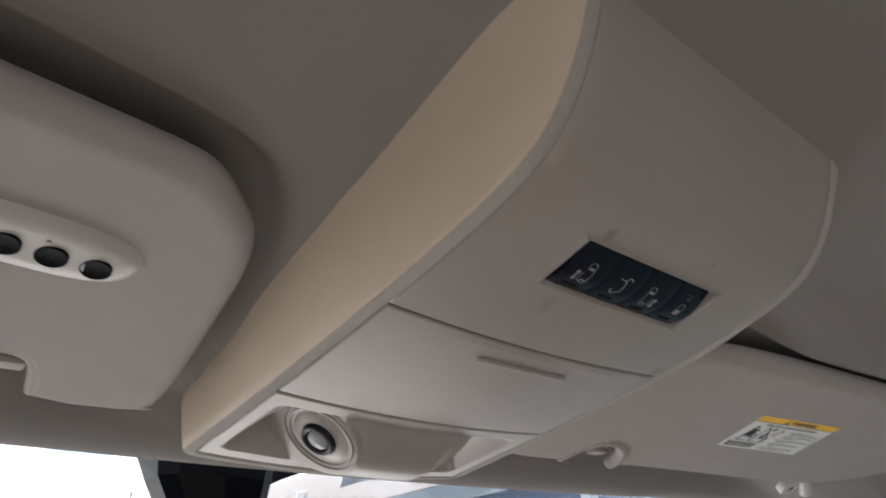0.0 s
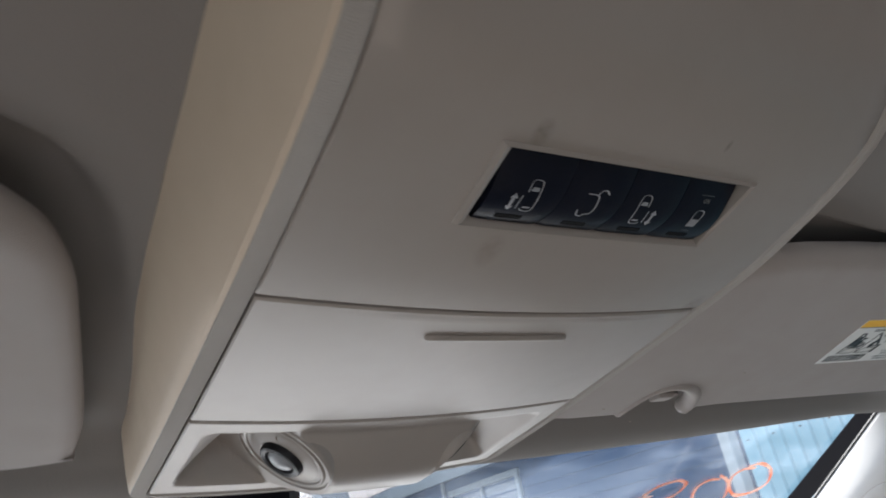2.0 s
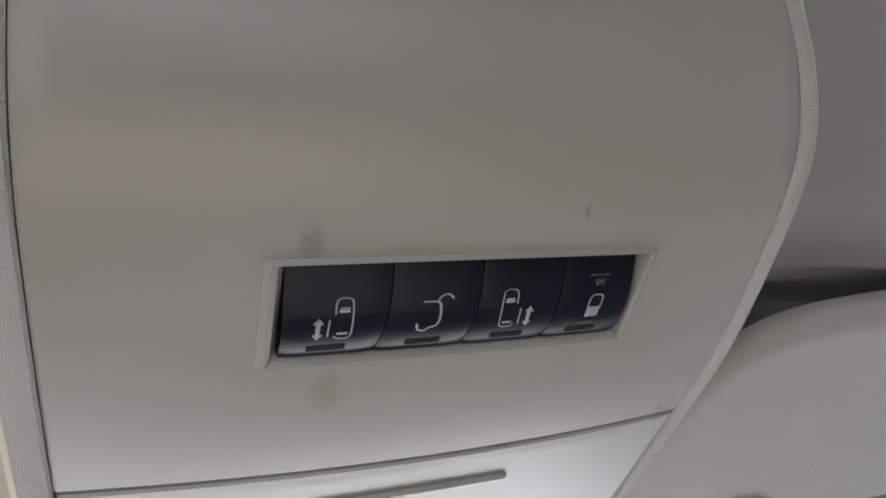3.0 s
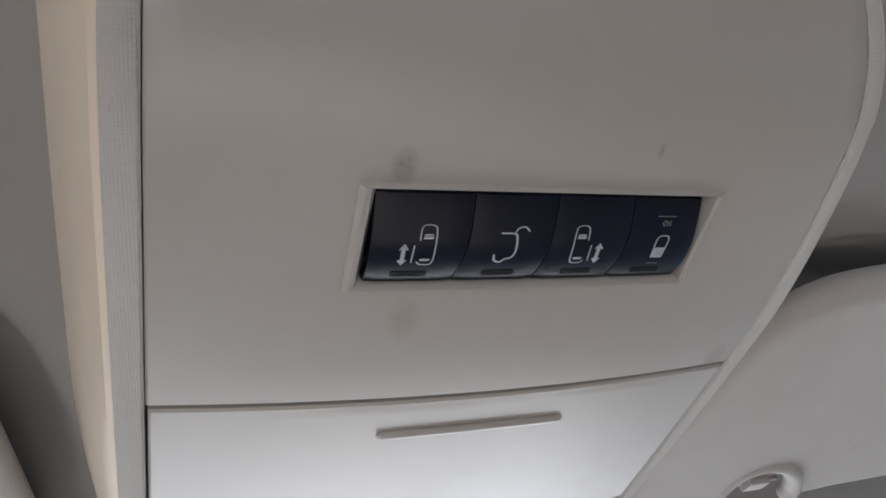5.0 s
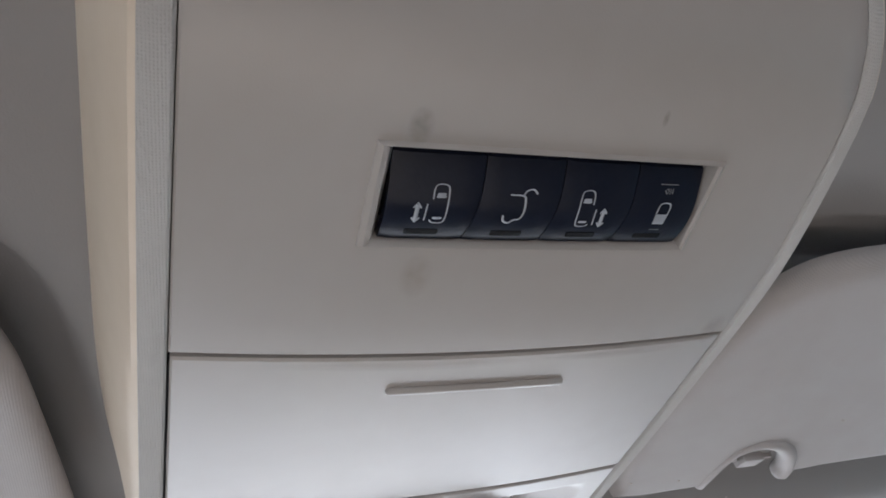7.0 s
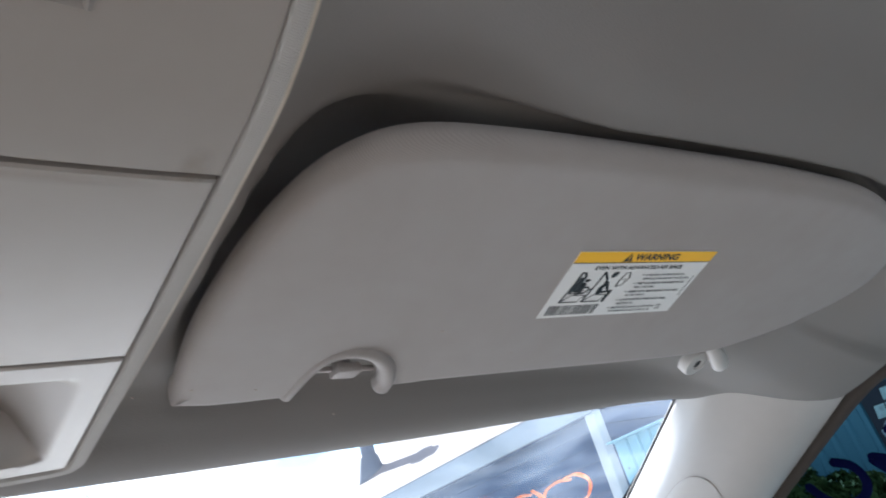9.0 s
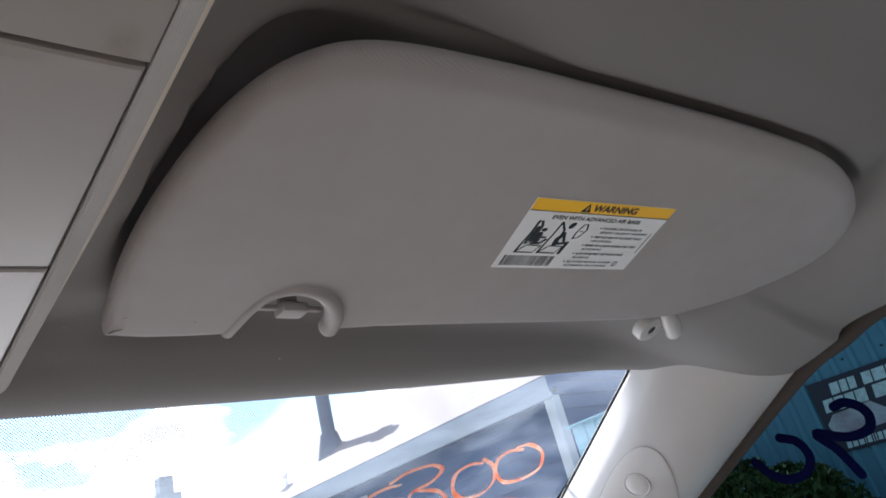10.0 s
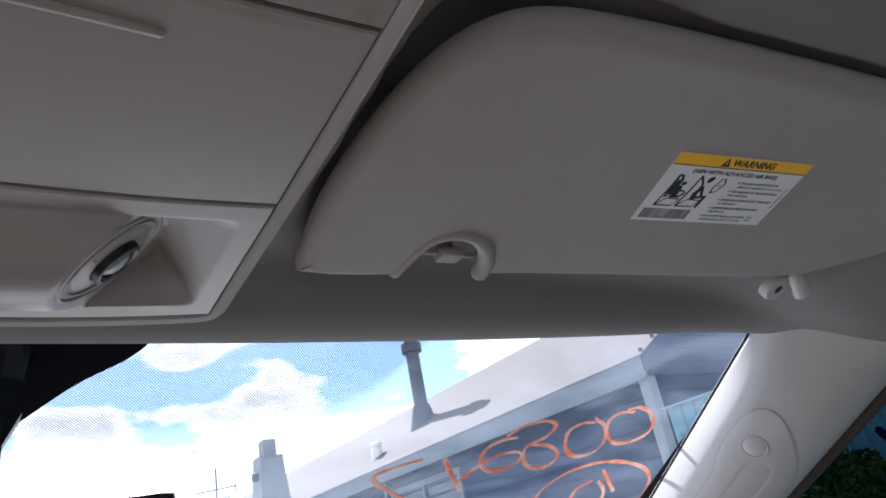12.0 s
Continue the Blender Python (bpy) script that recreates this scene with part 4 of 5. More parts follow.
    for k, lines in enumerate(points):
        v = -0.0066 + 0.0058 * k
        u = 0.0072 - 0.0020 * k
        dot = plate([(u - 0.0014 + 0.00045 * math.cos(a), v + 0.00045 * math.sin(a)) for a in (n * math.pi / 4 for n in range(8))], at(1), 0.0001)
        part("bullet", dot, INK, t, smooth=False)
        for n, words in enumerate(lines):
            lettering(words, 0.00205, on(u, v + 0.0026 * n), "small_print", GREY_INK, t, 0.0, 0.00007 if k in (1, 2, 3) and n == 0 else 0.00003, "LEFT")
    edge = bmesh.new()
    for k in range(9):
        plate(rect(0.0452, -0.0050 + k * 0.0016, 0.0460, -0.0038 + k * 0.0016), at(1), 0.0001, edge)
    part("edge_print", edge, GREY_INK, t, smooth=False)
    mark = bmesh.new()
    for a, b in (((0.0350, 0.0160), (0.0382, 0.0163)), ((0.0350, 0.0189), (0.0382, 0.0192)), ((0.0350, 0.0163), (0.0353, 0.0189)), ((0.0379, 0.0163), (0.0382, 0.0189)), ((0.0365, 0.0163), (0.0367, 0.0189))):
        plate(rect(a[0], a[1], b[0], b[1]), at(1), 0.0001, mark)
    part("booklet_mark", mark, INK, t, smooth=False)


warning_label()


def specks():
    """Small dark marks on the pad."""
    for x, y, r in ((0.2365, 0.091, 0.0009), (0.131, 0.142, 0.0008), (0.160, 0.141, 0.0007), (0.247, 0.03, 0.0005), (0.291, 0.104, 0.0005)):
        m = Matrix.Translation((x, y, visor_z(x, y) - 0.0001)) @ pose(0, 0, 0, 180 + 12.8, 0, 0)
        part("speck", revolve([(r, -0.0002), (r, 0.0001), (r * 0.5, 0.0003), (0.00005, 0.0003)], m, 10), TAUPE, passenger, "tiny dark speck")


specks()


def lining_specks():
    """Small dark marks on the front band of the lining."""
    for x, y, r in ((0.225, 0.187, 0.0007), (0.160, 0.178, 0.0006), (0.115, 0.172, 0.0007)):
        m = Matrix.Translation((x, y, roof_z(x, y) - 0.0002)) @ pose(0, 0, 0, 180 + 20, 0, 0)
        part("speck", revolve([(r, -0.0004), (r, 0.0001), (r * 0.5, 0.0003), (0.00005, 0.0003)], m, 8), TAUPE, lining, "tiny dark speck")


lining_specks()


def remote_pod():
    """Oval pod with three round buttons, moulded into the driver's visor."""
    pod = part("remote_pod", bmesh.new(), WHITE_PLASTIC, driver, "pale oval pod for three remote buttons")
    lift = visor_lift(-0.2185, 0.0385, 10.0)
    rows = []
    for s, h in ((1.06, 0.002), (1.0, -0.0012), (0.93, -0.0034), (0.80, -0.0042), (0.5, -0.0040), (0.05, -0.0038)):
        ring = []
        for k in range(48):
            a = 2 * math.pi * k / 48
            c, d = math.cos(a), math.sin(a)
            ring.append(lift(0.039 * s * math.copysign(abs(c) ** 0.75, c), 0.0135 * s * math.copysign(abs(d) ** 0.85, d), h))
        rows.append(ring)
    bm, grid = skin(rows, True)
    bm.faces.new(grid[-1])
    bm.to_mesh(pod.data)
    bm.free()
    pod.data.shade_smooth()
    for u in (-0.0080, 0.0077, 0.0236):
        m = Matrix.Translation(lift(u, 0.0016, -0.0045)) @ pose(0, 0, 0, 180 - 12.8, 4, 0)
        part("button", revolve([(0.0056, -0.001), (0.0056, 0.0003), (0.0053, 0.0004), (0.0049, 0.0001), (0.0001, 0.0)], m, 24), SLOT, pod, "round black button")
    m = Matrix.Translation(lift(0.0035, -0.0055, -0.0044)) @ pose(0, 0, 0, 180, 0, 0)
    part("indicator_light", revolve([(0.0009, -0.001), (0.0008, 0.0003), (0.0001, 0.0004)], m, 12), TAUPE, pod)


remote_pod()


# ---------------------------------------------------------------- windshield and pillars
RAKE = 0.58


def glass_z(y):
    return 1.583 - RAKE * (y - 0.235)


def pane(x, y, lift=0.0):
    return Vector((x, y, glass_z(y) + lift))


def windshield():
    w = thing("window_1", "raked van windshield with black dotted sunband and orange marker writing", "windshield", "structure")
    bm, _ = skin([[pane(x * (0.74 + 0.16 * (y - 0.25)) / 0.74, y) for x in np.linspace(-0.86, 0.86, 9)] for y in np.linspace(0.262, 1.26, 8)])
    g = part("pane", bm, GLASS, w)
    g.visible_shadow = False
    # opaque black patch behind the mirror
    edge = [tuple(p[:2]) for p in spline([(x, y, 0) for x, y in ((0.100, 0.30), (0.098, 0.335), (0.086, 0.353), (0.057, 0.373), (0.030, 0.398), (0.014, 0.414), (0.004, 0.424))], 5)]
    outline = edge + [(-x, y) for x, y in edge[::-1]]
    part("black_band", plate(outline, lambda u, v, h: pane(u, v, -0.003 + h), 0.001), FRIT, w, "opaque black ceramic patch", smooth=False)
    # perforated sunband: fine black dots
    bm = bmesh.new()
    pitch = 0.0021

    def reach(x):
        a = abs(x)
        return float(np.interp(a, (0.0, 0.2, 0.255, 0.285, 0.305, 0.325), (0.431, 0.426, 0.417, 0.402, 0.380, 0.34)))
    row = 0
    y = 0.322
    verts, faces = [], []
    while y < 0.433:
        x = -0.325 + (pitch / 2 if row % 2 else 0)
        while x < 0.325:
            lim = reach(x)
            if y < lim and not (abs(x) < float(np.interp(y, (0.30, 0.349, 0.372, 0.398, 0.42), (0.094, 0.089, 0.057, 0.03, 0.012))) and y < 0.42):
                # dots left of the mirror shrink to imitate glare washing them out
                r = (0.00052 if x > -0.09 else 0.00037) * (1.0 - 0.45 * smooth(lim - 0.02, lim, y))
                i = len(verts)
                verts += [tuple(pane(x + r * math.cos(a), y + r * math.sin(a), -0.002)) for a in (k * math.pi / 3 for k in range(6))]
                faces.append(tuple(range(i, i + 6)))
            x += pitch
        y += pitch * 0.5
        row += 1
    me = bpy.data.meshes.new("sunband_dots")
    me.from_pydata(verts, [], faces)
    me.materials.append(FRIT)
    dots = new("sunband_dots", me)
    dots.parent = w
    tagged(dots, "fine black printed dots", kind="stuff")
    # black border line along the glass edges
    for s in (-1, 1):
        bm, _ = skin([[pane(s * (xx + 0.03 * (y - 0.25)), y, -0.0035) for xx in (0.80, 0.87)] for y in np.linspace(0.262, 1.26, 6)])
        part("black_border", bm, FRIT, w)
    return w


glass_front = windshield()


def marker_writing():
    """Hand-drawn marker strokes on the glass."""
    runs = [
        [(0.381, 0.476), (0.352, 0.483), (0.333, 0.494), (0.365, 0.517), (0.412, 0.545)],
        [(0.412, 0.479), (0.430, 0.500), (0.455, 0.526)],
        [(0.440, 0.516), (0.458, 0.505)],
        [(0.497, 0.459), (0.478, 0.461), (0.462, 0.470), (0.463, 0.488), (0.480, 0.502), (0.505, 0.503), (0.522, 0.491), (0.512, 0.480), (0.487, 0.481), (0.466, 0.492), (0.448, 0.510)],
        [(0.482, 0.455), (0.498, 0.444), (0.527, 0.439), (0.547, 0.447), (0.541, 0.462), (0.520, 0.474), (0.530, 0.495), (0.552, 0.508), (0.576, 0.506), (0.579, 0.490), (0.556, 0.476), (0.524, 0.471)],
        [(0.609, 0.447), (0.588, 0.447), (0.574, 0.458), (0.586, 0.482), (0.612, 0.497), (0.640, 0.494), (0.648, 0.478), (0.632, 0.455), (0.606, 0.441)],
        [(0.668, 0.436), (0.645, 0.436), (0.633, 0.447), (0.645, 0.467), (0.672, 0.483), (0.706, 0.482), (0.725, 0.468), (0.709, 0.444), (0.676, 0.430), (0.655, 0.432)],
        [(0.590, 0.572), (0.592, 0.545), (0.620, 0.522), (0.668, 0.513), (0.722, 0.519), (0.775, 0.537), (0.808, 0.567), (0.812, 0.605)],
        [(0.676, 0.544), (0.656, 0.556), (0.662, 0.580), (0.690, 0.596), (0.722, 0.592), (0.716, 0.567), (0.690, 0.546)],
        [(0.685, 0.527), (0.708, 0.546), (0.737, 0.570)],
    ]
    up = Vector((0, RAKE, 1))
    for run in runs:
        pts = [pane(p.x, p.y, -0.002) for p in spline([(x, y, 0) for x, y in run], 7)]
        n = len(pts)
        radii = [0.0028 + 0.0013 * noise.noise(p * 40) - 0.0009 * abs(i / n - 0.5) for i, p in enumerate(pts)]
        part("marker_stroke", tube(pts, radii, up=up, sides=6, flat=0.12), MARKER, glass_front, "orange hand-drawn marker stroke")


marker_writing()


def mirror_mount():
    """Dark housing that hangs from the glass behind the mirror's stem, and the mirror's back edge below."""
    t = thing("rear_view_mirror", "black rear-view mirror on a broad plastic mount at the windshield", "mirror")
    bm = bmesh.new()
    # cover: a faceted sleeve that hangs from the glass and narrows towards the stem
    rows = []
    for cx, cy, hx, hy, z in ((-0.022, 0.345, 0.052, 0.040, None), (-0.024, 0.335, 0.047, 0.028, 1.487), (-0.017, 0.344, 0.041, 0.026, 1.471), (-0.013, 0.354, 0.028, 0.022, 1.455), (-0.005, 0.365, 0.020, 0.018, 1.437), (0.0, 0.375, 0.014, 0.012, 1.41)):
        ring = []
        for k in range(10):
            c, d = math.cos((k + 0.5) * math.pi / 5), math.sin((k + 0.5) * math.pi / 5)
            x, y = cx + hx * math.copysign(abs(c) ** 0.6, c), cy + hy * math.copysign(abs(d) ** 0.6, d)
            ring.append((x, y, z if z else glass_z(y) - 0.001))
        rows.append(ring)
    bm, grid = skin(rows, True)
    part("mount_cover", bm, MOUNT, t, "dark faceted sensor cover", smooth=False)
    stem = [Vector((0.0, 0.375, 1.43)), Vector((0.0, 0.380, 1.41)), Vector((0.0, 0.385, 1.385))]
    part("stem", tube(stem, [0.012, 0.011, 0.012], up=(0, 1, 0), sides=12), BLACK, t)
    bm = bmesh.new()
    box(bm, (-0.118, -0.016, -0.036), (0.118, 0.016, 0.036), 0.011, Matrix.Translation((0.000, 0.385, 1.3905)) @ pose(0, 0, 0, 14, 0, -6))
    part("mirror_shell", bm, BLACK, t)
    glassy = bmesh.new()
    box(glassy, (-0.109, -0.0185, -0.029), (0.109, -0.0162, 0.029), 0.0006, Matrix.Translation((0.000, 0.385, 1.3905)) @ pose(0, 0, 0, 14, 0, -6))
    part("mirror_glass", glassy, CHROME, t, "silvered mirror glass")


mirror_mount()


knots = spline([(v, b, 0) for v, b in ((0, 0), (0.03, 0.20), (0.075, 0.46), (0.12, 0.67), (0.17, 0.80), (0.24, 0.90), (0.35, 0.97), (0.5, 1.0), (0.7, 0.86), (0.85, 0.57), (1.0, 0.0))], 8)
CROWN_V, CROWN = [p.x for p in knots], [p.y for p in knots]


def a_pillar(side):
    """Moulded pillar trim from the lining's corner down along the windshield's edge, with a shaped insert."""
    t = thing("pillar_trim_" + ("east" if side > 0 else "west"), "pale plastic windshield pillar trim with a shaped insert and round plug", "pillar trim", "structure")
    def at(f, v, proud=0.0):
        front = Vector((0.607 + 0.11 * f, 0.214 + 0.62 * f, 1.4905 - 0.365 * f))
        back = Vector((0.692 + 0.05 * f, 0.128 + 0.62 * f, 1.436 - 0.345 * f))
        p = front.lerp(back, v) + Vector((-0.034, -0.029, -0.017)) * ((0.43 + 0.57 * smooth(-0.04, 0.14, f)) * float(np.interp(v, CROWN_V, CROWN))) + Vector((-0.7, -0.6, -0.35)) * proud
        return Vector((p.x * side, p.y, p.z))

    rows = []
    for k in range(34):
        f = k / 33 * 1.10 - 0.10
        turn = [Vector((x * side, y, z)) for x, y, z in ((0.06, 0.07, 0.01), (0.007, 0.010, 0.002), (0.012, 0.007, -0.001), (0.09, 0.085, 0.0))]
        row = [at(f, 0) + Vector((0.004 * side, 0.004, 0.001)), at(f, 0.004)]
        row += [at(f, v) for v in (0.012, 0.03, 0.05, 0.075, 0.1, 0.12, 0.14, 0.16, 0.18, 0.2, 0.22, 0.25, 0.3, 0.35, 0.4, 0.45, 0.5, 0.6, 0.7, 0.8, 0.9, 0.97)]
        row += [at(f, 1.0), at(f, 1.0) + turn[2], at(f, 1.0) + turn[3]]
        rows.append(row)
    part("trim_body", skin(rows)[0], PILLAR, t)
    # insert with an arched top, set a little proud, and a sunk channel below the plug
    rows = []
    for k in range(44):
        f = 0.117 + 0.75 * (k / 43) ** 1.5
        half = 0.30 * min(1.0, math.sqrt(max(0.0, (f - 0.117) / 0.10)))
        mid = 0.30 + 0.24 * min(1.0, (f - 0.117) / 0.12)
        left, right = max(0.13, mid - half * 1.0 - 0.02), mid + half
        row = [at(f, left - 0.004, -0.002), at(f, left, 0.0003)]
        for m in range(1, 32):
            v = left + (right - left) * m / 32
            sink = 0.011 * smooth(0.20, 0.26, f) * (1 - smooth(0.05, 0.12, abs(v - 0.50)))
            row.append(at(f, v, 0.0009 - sink))
        row += [at(f, right, 0.0003), at(f, right + 0.004, -0.002)]
        rows.append(row)
    insert = part("insert", skin(rows)[0], PILLAR, t, "raised insert with a sunk channel")
    line = [Vector(r[1]) for r in rows[::-1]] + [Vector(r[-2]) for r in rows[1:16]]
    part("insert_joint", tube(line, 0.00028, up=(-0.7 * side, -0.6, -0.35), sides=6), TAUPE, insert, "thin joint line")
    c, d1 = at(0.180, 0.365, 0.0009), (at(0.19, 0.365) - at(0.17, 0.365)).normalized()
    n = (at(0.18, 0.42) - at(0.18, 0.32)).cross(d1).normalized()
    n = n if n.x * side < 0 else -n
    m = Matrix.Translation(c) @ n.to_track_quat("Z", "Y").to_matrix().to_4x4()
    part("plug", revolve([(0.0125, -0.004), (0.0125, 0.0004), (0.0118, 0.0010), (0.0108, 0.0003), (0.0101, 0.0008), (0.004, 0.0016), (0.0001, 0.0017)], m, 28), PILLAR, insert, "round screw plug")
    rows = [[at(f, 0) + Vector((x * side, y, z)) for x, y, z in ((0.003, 0.0005, 0.0), (0.0008, 0.0040, 0.001), (0.004, 0.0062, 0.002), (0.010, 0.007, 0.003))] for f in np.linspace(-0.06, 1, 14)]
    part("glass_seal", skin(rows)[0], BLACK_MATT, t, "black rubber seal along the glass")
    return t


a_pillar(1)
a_pillar(-1)


def rail_trim(side):
    """Dark seal and fabric edge along the door opening."""
    pts = [(0.704 * side, y, z) for y, z in ((-2.3, 1.455), (-1.0, 1.476), (-0.4, 1.478), (-0.1, 1.476), (0.02, 1.470), (0.07, 1.456), (0.125, 1.436), (0.30, 1.340), (0.45, 1.256), (0.8, 1.06))]
    ob = finish("trim_" + ("east" if side > 0 else "west"), tube(spline(pts, 6), 0.0075, sides=12), SEAL)
    return tagged(ob, "brown flocked door seal along the roof rail", "door seal", kind="structure")


rail_trim(1)
rail_trim(-1)


def side_window(side):
    t = thing("window_2" if side > 0 else "window_3", "tinted side window" + (" with blue marker strokes" if side > 0 else ""), "window", "structure")
    bm, _ = skin([[(0.725 * side, y, z) for y in (-0.82, -0.4, 0.175 + 1.8 * (1.436 - z))] for z in (0.95, 1.3, 1.56)])
    part("pane", bm, TINTED if side > 0 else DIMMED, t)
    if side > 0:
        runs = [[(0.150, 1.394), (0.135, 1.386), (0.130, 1.370), (0.140, 1.358), (0.158, 1.357), (0.172, 1.366), (0.182, 1.380)],
                [(0.092, 1.405), (0.081, 1.406), (0.070, 1.398), (0.067, 1.388), (0.073, 1.379), (0.092, 1.378), (0.116, 1.388), (0.104, 1.370), (0.094, 1.345)],
                [(0.190, 1.340), (0.178, 1.330), (0.168, 1.310)]]
        for run in runs:
            pts = spline([(0.7235, y + 0.017, z + 0.002) for y, z in run], 6)
            part("marker_stroke", tube(pts, 0.0042, up=(1, 0, 0), sides=6, flat=0.1), MARKER_BLUE, t, "dark blue marker stroke")


side_window(1)
side_window(-1)


# ---------------------------------------------------------------- outside
def ground():
    # surface is out of view; pale colour chosen to throw sunlight upwards
    bm, _ = skin([[(x, y, 0) for x in (-900, -40, 0, 40, 900)] for y in (-900, -40, 0, 40, 900)])
    tagged(finish("ground", bm, PALE_GROUND), "unseen yard ground, kept pale to bounce sunlight", "ground", kind="structure")


ground()

SHED_X, SHED_END = 6.5, 4.9


def steel_shed():
    """Long blue shed with trapezoid-ribbed steel walls."""
    t = thing("steel_shed", "blue ribbed steel shed beside the van", "shed")
    pitch, top = 0.162, 2.36
    ys = []
    y = SHED_END
    while y > -7:
        ys += [(y, 0), (y - 0.092, 0), (y - 0.108, -0.022), (y - 0.146, -0.022)]
        y -= pitch
    bm, _ = skin([[(SHED_X + d, yy, z) for yy, d in ys] for z in (0, 1.2, top)])
    part("wall", bm, STEEL, t, smooth=False)
    bm = box(bmesh.new(), (SHED_X, SHED_END, 0), (SHED_X + 3, SHED_END + 0.03, top))
    part("end_wall", bm, STEEL, t, smooth=False)
    bm = box(bmesh.new(), (SHED_X - 0.10, -7, top), (SHED_X + 3, SHED_END + 0.06, top + 0.02), 0.004)
    part("roof", bm, STEEL, t)
    y = SHED_END - 0.05
    while y > 0.5:
        bm = box(bmesh.new(), (SHED_X - 0.012, y - 0.008, 2.05), (SHED_X + 0.002, y + 0.008, 2.066))
        part("screw", bm, BLACK_MATT, t, "dark roofing screw", smooth=False)
        y -= pitch * 2


steel_shed()


def banner():
    t = thing("banner_sign", "dark printed banner with pale lettering on the blue steel wall", "sign")
    x = SHED_X - 0.026
    on = lambda k: (lambda u, v, h: Vector((x - 0.0015 * k - h, 2.30 - u, 1.95 - v)))
    part("sheet", plate(rect(0, 0, 1.55, 0.60), on(0), 0.004), BANNER, t, smooth=False)
    part("picture", plate([(0.03, 0.36), (0.10, 0.29), (0.42, 0.27), (0.52, 0.36), (0.48, 0.46), (0.06, 0.48)], on(4), 0.001), BANNER_RED, t, "faded red and white picture", smooth=False)
    # unlettered blocks for the words, one a letter
    for v, h, u0, widths in ((0.045, 0.095, 0.17, (0.085, 0.07, 0.07, 0, 0.085, 0.11, 0.075, 0.08, 0.04, 0.08)), (0.160, 0.105, 0.06, (0.095, 0.09, 0.085, 0.10, 0, 0.13, 0.09, 0.10, 0.085)),
                             (0.285, 0.105, 0.56, (0.075, 0.075, 0.05, 0, 0.075, 0.075, 0.075)), (0.412, 0.060, 0.58, (0.06, 0.045, 0.045, 0.02, 0.02, 0.03, 0.045, 0, 0.05, 0.04, 0.03)), (0.515, 0.058, 0.10, (0.05, 0.05, 0.05, 0.018, 0.045, 0.02, 0.02, 0.045, 0.06, 0.045, 0.03, 0.045))):
        u = u0
        for w in widths:
            if w:
                part("bar", plate([(u + 0.14 * h, v), (u + w - 0.012 + 0.14 * h, v), (u + w - 0.012, v + h), (u, v + h)], on(4), 0.001), BANNER_PALE, t, smooth=False)
            u += w or 0.045


banner()

HX, HY, EAVE = 8.1, 6.35, 3.36


